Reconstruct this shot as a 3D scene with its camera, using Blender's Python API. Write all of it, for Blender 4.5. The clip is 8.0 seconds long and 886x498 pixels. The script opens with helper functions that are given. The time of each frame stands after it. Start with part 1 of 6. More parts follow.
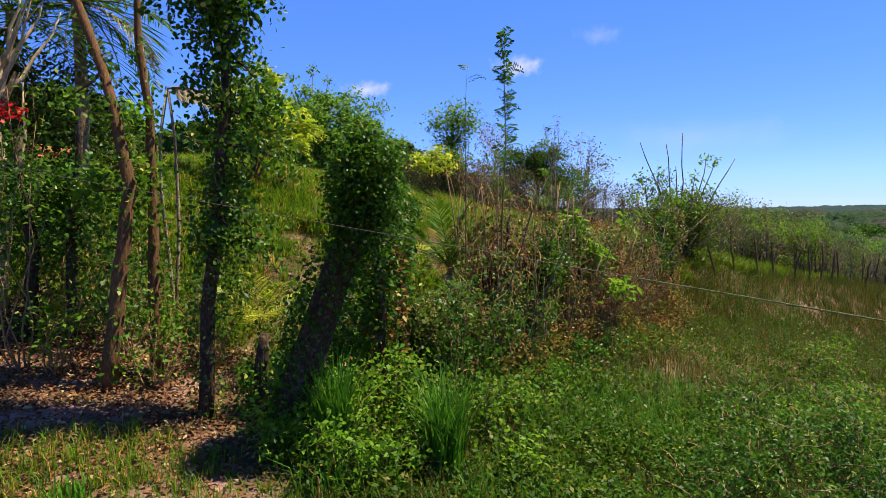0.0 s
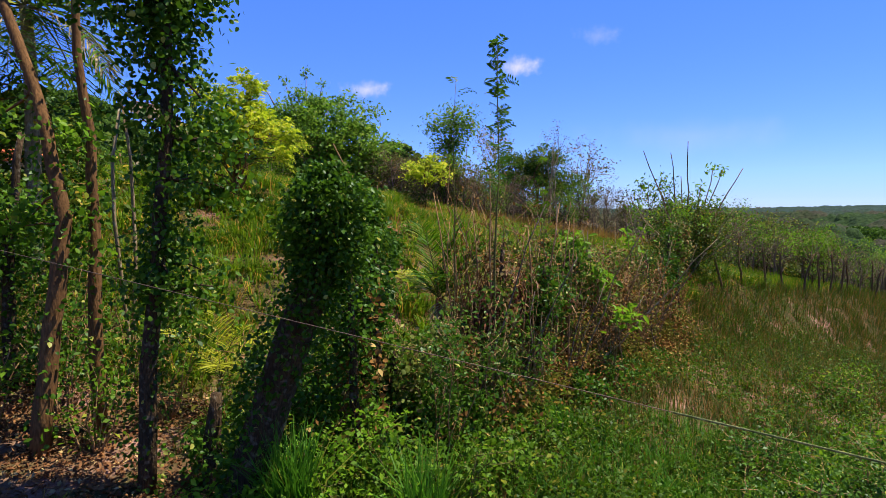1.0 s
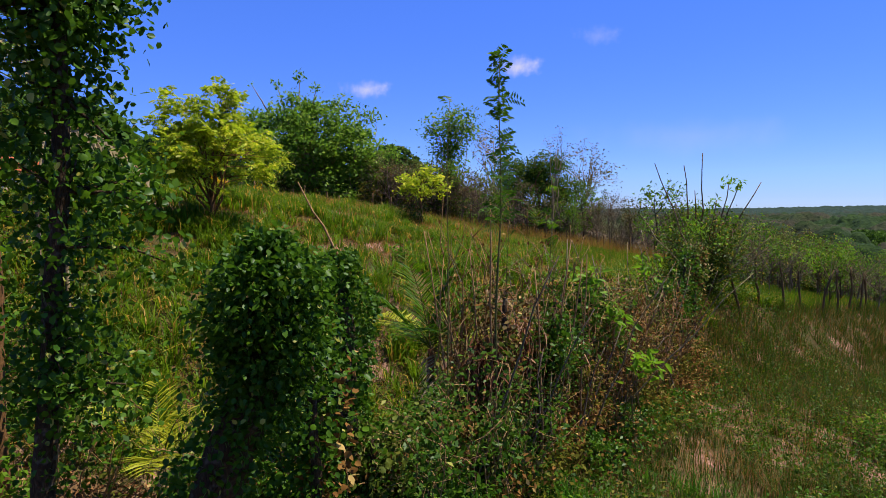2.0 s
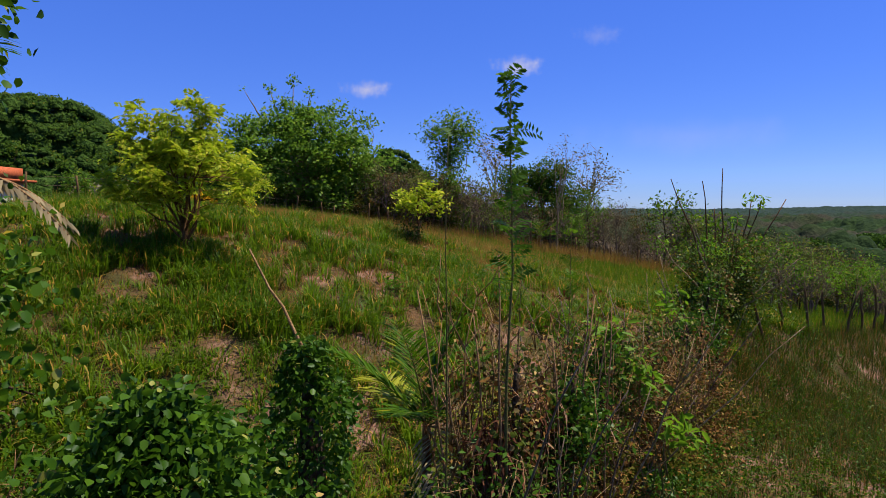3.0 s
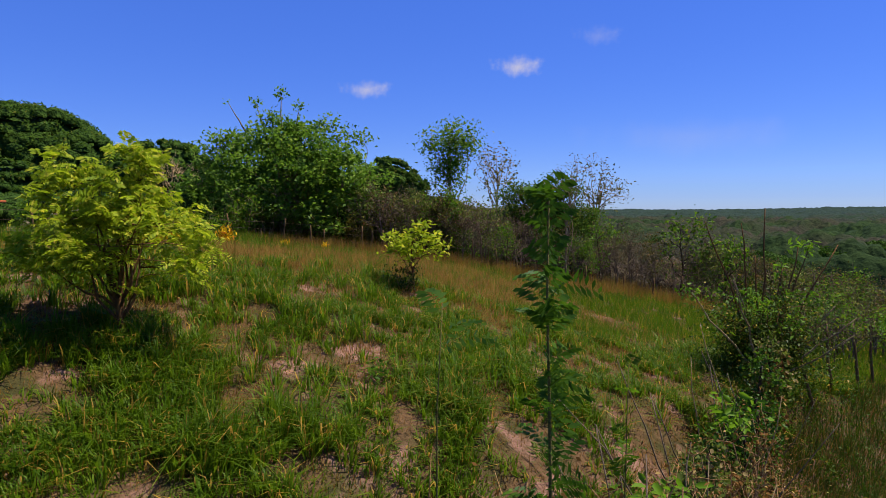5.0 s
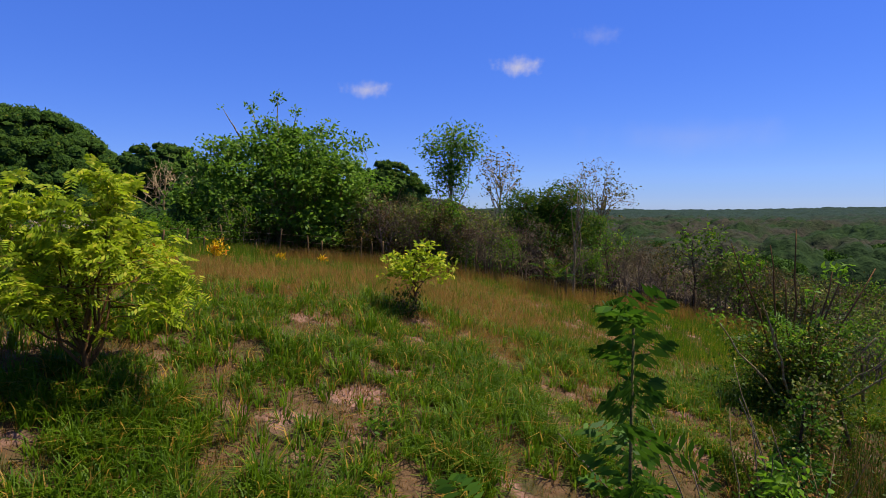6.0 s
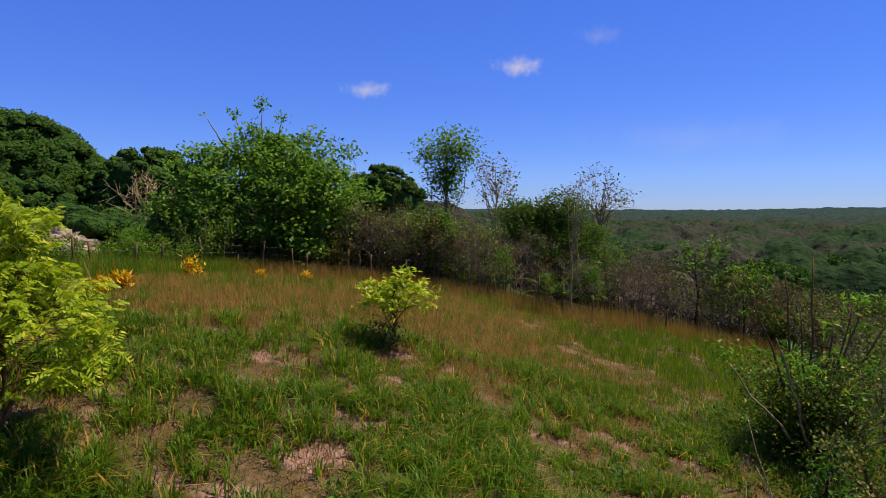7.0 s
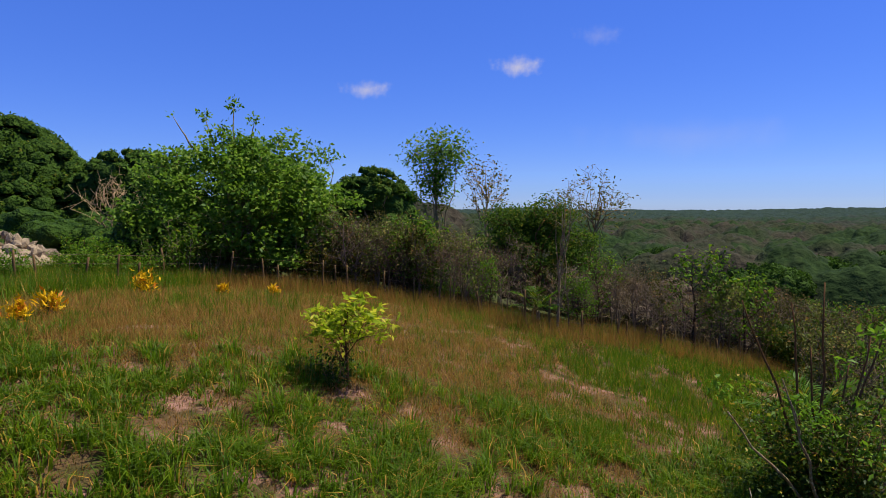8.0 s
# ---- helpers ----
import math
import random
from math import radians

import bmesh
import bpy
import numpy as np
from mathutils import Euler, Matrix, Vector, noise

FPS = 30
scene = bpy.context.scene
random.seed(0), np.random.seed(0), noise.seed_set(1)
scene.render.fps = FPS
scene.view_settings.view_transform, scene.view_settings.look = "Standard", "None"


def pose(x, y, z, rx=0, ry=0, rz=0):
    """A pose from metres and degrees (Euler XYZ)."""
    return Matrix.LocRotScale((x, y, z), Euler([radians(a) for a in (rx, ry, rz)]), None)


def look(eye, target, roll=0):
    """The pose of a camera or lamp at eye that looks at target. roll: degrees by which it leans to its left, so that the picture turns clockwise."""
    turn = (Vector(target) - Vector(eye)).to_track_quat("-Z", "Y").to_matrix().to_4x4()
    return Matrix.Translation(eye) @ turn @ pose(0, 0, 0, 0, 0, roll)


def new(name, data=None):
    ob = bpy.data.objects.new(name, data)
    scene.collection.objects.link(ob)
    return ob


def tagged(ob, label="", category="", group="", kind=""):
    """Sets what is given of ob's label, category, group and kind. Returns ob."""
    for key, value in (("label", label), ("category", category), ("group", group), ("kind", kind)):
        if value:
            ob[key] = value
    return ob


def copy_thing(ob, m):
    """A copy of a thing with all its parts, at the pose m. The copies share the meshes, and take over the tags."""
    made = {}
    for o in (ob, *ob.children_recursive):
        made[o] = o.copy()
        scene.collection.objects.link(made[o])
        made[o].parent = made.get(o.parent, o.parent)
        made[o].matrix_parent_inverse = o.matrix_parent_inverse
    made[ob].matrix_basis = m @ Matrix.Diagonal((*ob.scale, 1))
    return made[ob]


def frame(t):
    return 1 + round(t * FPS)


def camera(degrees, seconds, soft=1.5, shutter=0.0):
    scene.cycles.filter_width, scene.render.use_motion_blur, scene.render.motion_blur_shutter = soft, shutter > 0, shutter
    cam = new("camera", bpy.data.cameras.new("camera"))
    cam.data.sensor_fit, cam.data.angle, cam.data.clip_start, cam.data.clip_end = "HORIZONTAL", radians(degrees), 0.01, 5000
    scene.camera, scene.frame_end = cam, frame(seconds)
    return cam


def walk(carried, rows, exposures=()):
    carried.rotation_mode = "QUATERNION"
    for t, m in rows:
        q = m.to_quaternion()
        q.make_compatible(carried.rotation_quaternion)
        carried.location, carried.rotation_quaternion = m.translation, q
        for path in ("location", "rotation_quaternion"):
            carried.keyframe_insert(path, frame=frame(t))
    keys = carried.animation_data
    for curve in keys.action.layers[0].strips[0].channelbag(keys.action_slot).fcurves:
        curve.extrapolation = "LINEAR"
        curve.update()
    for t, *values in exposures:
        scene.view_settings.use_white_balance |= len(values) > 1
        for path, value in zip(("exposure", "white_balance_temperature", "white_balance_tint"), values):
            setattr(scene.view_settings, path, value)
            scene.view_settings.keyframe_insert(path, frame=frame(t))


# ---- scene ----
# The camera: one lens, one heading, a steady climb and glide forward.
cam = camera(72, 8.0, soft=0.8)
TILT = -3.659
PATH = [
    (0, (0.001, 0.004, 2.591)),
    (0.5, (0.100, 0.438, 2.772)),
    (1, (0.183, 0.933, 2.962)),
    (1.5, (0.246, 1.538, 3.187)),
    (2, (0.277, 2.257, 3.453)),
    (2.5, (0.283, 2.990, 3.726)),
    (3, (0.299, 3.631, 3.983)),
    (3.5, (0.331, 4.205, 4.247)),
    (4, (0.361, 4.803, 4.539)),
    (4.5, (0.380, 5.402, 4.826)),
    (5, (0.352, 5.979, 5.088)),
    (5.5, (0.273, 6.532, 5.325)),
    (6, (0.243, 7.089, 5.547)),
    (6.5, (0.371, 7.689, 5.785)),
    (7, (0.634, 8.370, 6.033)),
    (7.5, (0.993, 9.140, 6.244)),
    (8, (1.416, 10.004, 6.353)),
]
# The clip darkens by half a stop as more sky comes into view.
EXPOSURES = [(0, 1.15), (1.0, 1.06), (1.7, 0.90), (2.8, 0.54), (8.0, 0.47)]
walk(cam, [(t, pose(*eye, 90 + TILT, 0, 0)) for t, eye in PATH], EXPOSURES)

# ---- light ----
SUN = Vector((0.42, 0.10, 0.90)).normalized()
world = bpy.data.worlds.new("sky")
scene.world = world
world.use_nodes = True
wn, wl = world.node_tree.nodes, world.node_tree.links
sky = wn.new("ShaderNodeTexSky")
sky.sky_type, sky.sun_disc = "NISHITA", False
sky.sun_elevation = math.asin(SUN.z)
sky.sun_rotation = math.atan2(SUN.x, SUN.y)
sky.air_density, sky.dust_density, sky.ozone_density = 1.0, 0.0, 2.0
deep = wn.new("ShaderNodeHueSaturation")
deep.inputs["Saturation"].default_value = 1.28
deep.inputs["Hue"].default_value = 0.515
tint = wn.new("ShaderNodeMix")
tint.data_type, tint.blend_type = "RGBA", "MULTIPLY"
tint.inputs["Factor"].default_value, tint.inputs["B"].default_value = 1.0, (0.57, 0.725, 1.29, 1)
wl.new(sky.outputs[0], deep.inputs["Color"])
wl.new(deep.outputs[0], tint.inputs["A"])
even = wn.new("ShaderNodeMix")
even.data_type = "RGBA"
even.inputs["Factor"].default_value, even.inputs["B"].default_value = 0.38, (0.86, 2.22, 7.8, 1)
wl.new(tint.outputs["Result"], even.inputs["A"])
wl.new(even.outputs["Result"], wn["Background"].inputs["Color"])
wn["Background"].inputs["Strength"].default_value = 0.082
sun_data = bpy.data.lights.new("sun", "SUN")
sun_data.energy, sun_data.angle, sun_data.color = 5.0, radians(0.55), (1.0, 0.95, 0.85)
sun = new("sun", sun_data)
sun.matrix_world = look(tuple(SUN * 60), (0, 0, 0))


# ---- materials ----
def material(name):
    m = bpy.data.materials.new(name)
    m.use_nodes = True
    nt = m.node_tree
    return m, nt.nodes, nt.links, nt.nodes["Principled BSDF"]


def mix_colour(nodes, links, fac, a, b):
    n = nodes.new("ShaderNodeMix")
    n.data_type = "RGBA"
    for sock, v in ((n.inputs["Factor"], fac), (n.inputs["A"], a), (n.inputs["B"], b)):
        if hasattr(v, "is_linked"):
            links.new(v, sock)
        else:
            sock.default_value = (*v, 1) if isinstance(v, tuple) else v
    return n.outputs["Result"]


def noise_value(nodes, links, scale, detail=4.0, lo=0.35, hi=0.65, kind="Position", stretch=None):
    geo = nodes.new("ShaderNodeNewGeometry").outputs["Position"] if kind == "Position" else nodes.new("ShaderNodeTexCoord").outputs["Object"]
    if stretch:
        mp = nodes.new("ShaderNodeMapping")
        mp.inputs["Scale"].default_value = stretch
        links.new(geo, mp.inputs["Vector"])
        geo = mp.outputs[0]
    n = nodes.new("ShaderNodeTexNoise")
    n.inputs["Scale"].default_value, n.inputs["Detail"].default_value = scale, detail
    links.new(geo, n.inputs["Vector"])
    r = nodes.new("ShaderNodeMapRange")
    r.inputs["From Min"].default_value, r.inputs["From Max"].default_value = lo, hi
    links.new(n.outputs["Fac"], r.inputs["Value"])
    return r.outputs[0]


def leaf(name, a, b, c=None, rough=0.55, glow=0.35, odd=0.08, gloss=0.14, tone=None, patch=0.1):
    """Leaf: colours a to b from leaf to leaf and c on a few of them; light passes through."""
    m, nodes, links, bsdf = material(name)
    isle = nodes.new("ShaderNodeNewGeometry").outputs["Random Per Island"]
    col = mix_colour(nodes, links, isle, a, b)
    big = noise_value(nodes, links, 1.3, 3)
    col = mix_colour(nodes, links, big, col, mix_colour(nodes, links, 0.5, col, a))
    if c:
        wn_ = nodes.new("ShaderNodeTexWhiteNoise")
        wn_.noise_dimensions = "1D"
        links.new(isle, wn_.inputs["W"])
        lt = nodes.new("ShaderNodeMath")
        lt.operation = "LESS_THAN"
        links.new(wn_.outputs["Value"], lt.inputs[0])
        lt.inputs[1].default_value = odd
        col = mix_colour(nodes, links, lt.outputs[0], col, c)
    if tone:
        col = mix_colour(nodes, links, noise_value(nodes, links, patch, 3, 0.42, 0.58), col, tone)
    links.new(col, bsdf.inputs["Base Color"])
    bsdf.inputs["Roughness"].default_value = rough
    bsdf.inputs["Specular IOR Level"].default_value = gloss
    tr = nodes.new("ShaderNodeBsdfTranslucent")
    links.new(col, tr.inputs["Color"])
    mx = nodes.new("ShaderNodeMixShader")
    mx.inputs[0].default_value = glow
    links.new(bsdf.outputs[0], mx.inputs[1])
    links.new(tr.outputs[0], mx.inputs[2])
    links.new(mx.outputs[0], nodes["Material Output"].inputs["Surface"])
    return m


def solid(name, a, b, scale=6.0, rough=0.85, bump=0.3, stretch=None, spots=None, metallic=0.0):
    m, nodes, links, bsdf = material(name)
    col = mix_colour(nodes, links, noise_value(nodes, links, scale, 6, 0.3, 0.7, "Object", stretch), a, b)
    fine = noise_value(nodes, links, scale * 7, 5, 0.3, 0.7, "Object", stretch)
    col = mix_colour(nodes, links, fine, col, tuple(0.65 * v for v in a))
    if spots:
        col = mix_colour(nodes, links, noise_value(nodes, links, scale * 1.7, 3, 0.56, 0.66, "Object"), col, spots)
    links.new(col, bsdf.inputs["Base Color"])
    bsdf.inputs["Roughness"].default_value, bsdf.inputs["Metallic"].default_value = rough, metallic
    bsdf.inputs["Specular IOR Level"].default_value = 0.08
    bp = nodes.new("ShaderNodeBump")
    bp.inputs["Strength"].default_value, bp.inputs["Distance"].default_value = bump, 0.02
    links.new(fine, bp.inputs["Height"])
    links.new(bp.outputs[0], bsdf.inputs["Normal"])
    return m


BARK_GREY = solid("bark_grey", (0.208, 0.1378, 0.062), (0.364, 0.265, 0.1302), 8, stretch=(1, 1, 0.25), spots=(0.34, 0.29, 0.18))
BARK_BROWN = solid("bark_brown", (0.117, 0.0583, 0.0217), (0.221, 0.106, 0.0372), 8, stretch=(1, 1, 0.25))
BARK_RED = solid("bark_red_brown", (0.208, 0.0742, 0.0279), (0.325, 0.1378, 0.0496), 9, stretch=(1, 1, 0.3))
BARK_PALE = solid("bark_pale", (0.39, 0.265, 0.124), (0.624, 0.4452, 0.2232), 7, stretch=(1, 1, 0.3))
BARK_DARK = solid("bark_dark", (0.0455, 0.0276, 0.0136), (0.104, 0.0636, 0.031), 9, bump=0.6, stretch=(1, 1, 0.3), spots=(0.11, 0.085, 0.055))
BARK_TWIG = solid("bark_twig", (0.120, 0.084, 0.056), (0.250, 0.180, 0.120), 9, stretch=(1, 1, 0.3))
TWIG_DRY = solid("dry_twig", (0.26, 0.1378, 0.0558), (0.442, 0.265, 0.1116), 12)
TWIG_GREEN = solid("green_stem", (0.104, 0.0954, 0.0248), (0.208, 0.1802, 0.0496), 12)
WOOD_WEATHERED = solid("weathered_wood", (0.1105, 0.0636, 0.0248), (0.221, 0.1325, 0.0527), 10, stretch=(1, 1, 0.2))
WOOD_BLEACHED = solid("bleached_wood", (0.52, 0.46, 0.38), (0.72, 0.67, 0.58), 12, stretch=(1, 1, 0.2))
WIRE = solid("wire", (0.08, 0.10, 0.02), (0.42, 0.40, 0.14), 30, rough=0.5, bump=0.05)
WIRE_RUSTY = solid("rusty_wire", (0.14, 0.09, 0.06), (0.24, 0.16, 0.11), 30, rough=0.7, bump=0.05, metallic=0.4)
ROCK = solid("pale_rubble", (0.2746, 0.2001, 0.1224), (0.4522, 0.3483, 0.2203), 3, bump=0.5)
PLASTER = solid("pale_plaster", (0.58, 0.50, 0.42), (0.72, 0.66, 0.58), 2, bump=0.1)
PAINT_ORANGE = solid("orange_paint", (0.50, 0.11, 0.04), (0.62, 0.18, 0.07), 3, rough=0.6, bump=0.1)

LEAF_DARK = leaf("leaf_dark", (0.0289, 0.0554, 0.0037), (0.0964, 0.1432, 0.0074), (0.3537, 0.2578, 0.023), 0.5, 0.42)
LEAF_IVY = leaf("leaf_ivy", (0.026, 0.074, 0.004), (0.098, 0.190, 0.010), (0.34, 0.33, 0.06), 0.42, 0.42, 0.03)
LEAF_MID = leaf("leaf_mid", (0.0512, 0.1222, 0.0047), (0.1584, 0.2707, 0.0112), (0.2609, 0.2795, 0.0234), 0.55, 0.52, 0.06)
LEAF_FRESH = leaf("leaf_fresh", (0.0982, 0.2132, 0.0079), (0.2183, 0.3525, 0.0178), None, 0.5, 0.52)
LEAF_YELLOW = leaf("leaf_yellow_green", (0.2086, 0.296, 0.0086), (0.4569, 0.5049, 0.0178), (0.5961, 0.5398, 0.0427), 0.55, 0.55, 0.15)
LEAF_OLIVE = leaf("leaf_olive", (0.0734, 0.0814, 0.0086), (0.181, 0.1494, 0.02), (0.2757, 0.1289, 0.0285), 0.65, 0.42, 0.08, 0.04)
LEAF_DRY = leaf("leaf_dry", (0.1121, 0.0499, 0.0133), (0.2673, 0.1368, 0.0345), (0.362, 0.2415, 0.0742), 0.8, 0.2, 0.08, 0.03)
LEAF_FAR = leaf("leaf_far", (0.0326, 0.0761, 0.007), (0.0977, 0.1558, 0.013), (0.1582, 0.1666, 0.02), 0.7, 0.45, 0.08, 0.05)
LITTER = leaf("leaf_litter", (0.105, 0.040, 0.014), (0.245, 0.112, 0.036), (0.3324, 0.2222, 0.0841), 0.8, 0.1, 0.12)
PALM_GREEN = leaf("palm_green", (0.034, 0.090, 0.0027), (0.100, 0.185, 0.0048), (0.2501, 0.2358, 0.0096), 0.5, 0.40, 0.06, 0.08)
PALM_YELLOW = leaf("palm_yellow", (0.2381, 0.25, 0.0096), (0.4127, 0.394, 0.0239), None, 0.45, 0.40)
PALM_DEAD = leaf("palm_dead", (0.2381, 0.1667, 0.0746), (0.4445, 0.3486, 0.1812), None, 0.7, 0.15)
FLOWER_YELLOW = leaf("croton_yellow", (0.60, 0.32, 0.003), (0.76, 0.52, 0.008), (0.52, 0.16, 0.0053), 0.5, 0.3, 0.15)
FLOWER_RED = leaf("petal_red", (0.4763, 0.0076, 0.0064), (0.6192, 0.0227, 0.0133), None, 0.5, 0.3)
GRASS_GREEN = leaf("grass_green", (0.056, 0.120, 0.0034), (0.178, 0.262, 0.0078), (0.46, 0.27, 0.04), 0.5, 0.5, 0.09)
GRASS_MIXED = leaf("grass_mixed", (0.075, 0.066, 0.006), (0.205, 0.125, 0.020), (0.36, 0.150, 0.050), 0.65, 0.35, 0.26)
LEAF_TWIGGY = leaf("leaf_twiggy", (0.115, 0.066, 0.032), (0.220, 0.132, 0.066), None, 0.9, 0.3, 0.1, 0.0, (0.085, 0.088, 0.028), 0.22)
LEAF_GROVE = leaf("leaf_grove", (0.0263, 0.0611, 0.0061), (0.0496, 0.093, 0.0098), None, 0.9, 0.35, 0.1, 0.0, (0.035, 0.070, 0.012), 0.12)
LEAF_SAPLING = leaf("leaf_sapling", (0.034, 0.092, 0.005), (0.105, 0.205, 0.012), None, 0.5, 0.45)
LEAF_CROWN = leaf("leaf_crown", (0.070, 0.150, 0.010), (0.225, 0.360, 0.030), (0.30, 0.38, 0.06), 0.5, 0.5, 0.05)
LEAF_HEDGE = leaf("leaf_hedge", (0.062, 0.090, 0.010), (0.190, 0.220, 0.030), (0.36, 0.25, 0.09), 0.6, 0.45, 0.14)
LEAF_DEAD = leaf("leaf_dead", (0.070, 0.026, 0.014), (0.200, 0.080, 0.038), (0.30, 0.17, 0.09), 0.8, 0.2, 0.1, 0.03)
LEAF_SCRUB = leaf("leaf_scrub", (0.048, 0.050, 0.009), (0.125, 0.108, 0.022), (0.22, 0.12, 0.04), 0.65, 0.42, 0.1, 0.04)
LEAF_SPARSE = leaf("leaf_sparse", (0.085, 0.105, 0.014), (0.200, 0.225, 0.036), (0.36, 0.29, 0.08), 0.6, 0.45, 0.1)
GRASS_VERGE = leaf("grass_verge", (0.026, 0.052, 0.0026), (0.080, 0.105, 0.0055), (0.18, 0.095, 0.022), 0.6, 0.38, 0.22)
GRASS_BROWN = leaf("grass_brown", (0.205, 0.106, 0.020), (0.370, 0.208, 0.042), (0.150, 0.175, 0.0157), 0.7, 0.45, 0.16)
GRASS_LUSH = leaf("grass_lush", (0.0409, 0.13, 0.0068), (0.0998, 0.2294, 0.0114), (0.2725, 0.2753, 0.0302), 0.45, 0.35, 0.06)
WEED = leaf("weed_green", (0.028, 0.070, 0.0023), (0.096, 0.170, 0.0056), (0.202, 0.1868, 0.0196), 0.5, 0.48, 0.08)


def ground_material():
    m, nodes, links, bsdf = material("soil_and_turf")
    turf = mix_colour(nodes, links, noise_value(nodes, links, 2.2, 5), (0.045, 0.045, 0.013), (0.080, 0.066, 0.022))
    straw = mix_colour(nodes, links, noise_value(nodes, links, 9, 5), (0.165, 0.090, 0.042), (0.095, 0.054, 0.024))
    soil = mix_colour(nodes, links, noise_value(nodes, links, 14, 6), (0.25, 0.125, 0.082), (0.38, 0.205, 0.145))
    col = mix_colour(nodes, links, noise_value(nodes, links, 1.6, 5, 0.40, 0.55), turf, straw)
    col = mix_colour(nodes, links, noise_value(nodes, links, 1.3, 5, 0.53, 0.64), col, soil)
    col = mix_colour(nodes, links, noise_value(nodes, links, 60, 3, 0.2, 0.8), col, mix_colour(nodes, links, 0.6, col, (0.05, 0.035, 0.02)))
    # far off the ground lies under woods
    far = nodes.new("ShaderNodeVectorMath")
    far.operation = "LENGTH"
    links.new(nodes.new("ShaderNodeNewGeometry").outputs["Position"], far.inputs[0])
    r = nodes.new("ShaderNodeMapRange")
    r.inputs["From Min"].default_value, r.inputs["From Max"].default_value = 33.5, 37
    links.new(far.outputs["Value"], r.inputs["Value"])
    woods = mix_colour(nodes, links, noise_value(nodes, links, 0.08, 6), (0.030, 0.042, 0.013), (0.060, 0.060, 0.024))
    col = mix_colour(nodes, links, r.outputs[0], col, woods)
    links.new(col, bsdf.inputs["Base Color"])
    bsdf.inputs["Roughness"].default_value = 0.95
    bsdf.inputs["Specular IOR Level"].default_value = 0.0
    bp = nodes.new("ShaderNodeBump")
    bp.inputs["Strength"].default_value, bp.inputs["Distance"].default_value = 0.6, 0.05
    links.new(noise_value(nodes, links, 11, 6, 0.2, 0.8), bp.inputs["Height"])
    links.new(bp.outputs[0], bsdf.inputs["Normal"])
    return m


GROUND = ground_material()


def canopy(name, a, b, clump=0.35, leafy=2.2, depth=0.35):
    """Far foliage: leafy mottling in two sizes with relief of the same sizes."""
    m, nodes, links, bsdf = material(name)
    fine = noise_value(nodes, links, leafy, 5, 0.3, 0.7)
    col = mix_colour(nodes, links, fine, a, b)
    col = mix_colour(nodes, links, noise_value(nodes, links, clump * 0.3, 3, 0.4, 0.6), col, mix_colour(nodes, links, 0.55, col, a))
    links.new(col, bsdf.inputs["Base Color"])
    bsdf.inputs["Roughness"].default_value = 0.85
    bsdf.inputs["Specular IOR Level"].default_value = 0.05
    bp = nodes.new("ShaderNodeBump")
    bp.inputs["Strength"].default_value, bp.inputs["Distance"].default_value = 1.0, depth
    links.new(fine, bp.inputs["Height"])
    links.new(bp.outputs[0], bsdf.inputs["Normal"])
    return m


CANOPY_HILL = canopy("canopy_hill", (0.020, 0.046, 0.007), (0.062, 0.108, 0.013))
CANOPY_BROWN = canopy("canopy_brown", (0.045, 0.032, 0.020), (0.105, 0.076, 0.046), 0.3, 1.6)


def valley_material():
    """Woods in patches: green, olive and leafless brown."""
    m, nodes, links, bsdf = material("canopy_valley")
    fine = noise_value(nodes, links, 0.9, 6, 0.3, 0.7)
    green = mix_colour(nodes, links, fine, (0.009, 0.021, 0.006), (0.029, 0.050, 0.012))
    dry = mix_colour(nodes, links, fine, (0.024, 0.020, 0.014), (0.056, 0.046, 0.029))
    col = mix_colour(nodes, links, noise_value(nodes, links, 0.045, 4, 0.44, 0.56), green, dry)
    # haze painted into the colour: bluer green with distance, towards the far ridge
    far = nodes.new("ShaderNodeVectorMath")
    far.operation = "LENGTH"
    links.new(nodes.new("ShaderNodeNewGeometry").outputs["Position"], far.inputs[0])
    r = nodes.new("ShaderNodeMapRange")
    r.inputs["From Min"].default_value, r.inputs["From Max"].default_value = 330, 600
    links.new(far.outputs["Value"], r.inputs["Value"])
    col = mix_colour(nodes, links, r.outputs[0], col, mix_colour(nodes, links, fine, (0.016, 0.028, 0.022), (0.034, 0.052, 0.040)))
    col = mix_colour(nodes, links, noise_value(nodes, links, 0.16, 3, 0.35, 0.65), col, mix_colour(nodes, links, 0.5, col, (0.020, 0.034, 0.012)))
    links.new(col, bsdf.inputs["Base Color"])
    bsdf.inputs["Roughness"].default_value = 0.9
    bsdf.inputs["Specular IOR Level"].default_value = 0.03
    bp = nodes.new("ShaderNodeBump")
    bp.inputs["Strength"].default_value, bp.inputs["Distance"].default_value = 0.6, 0.5
    links.new(fine, bp.inputs["Height"])
    links.new(bp.outputs[0], bsdf.inputs["Normal"])
    return m


CANOPY_VALLEY = valley_material()

# ---- building blocks ----
rng = np.random.default_rng(7)


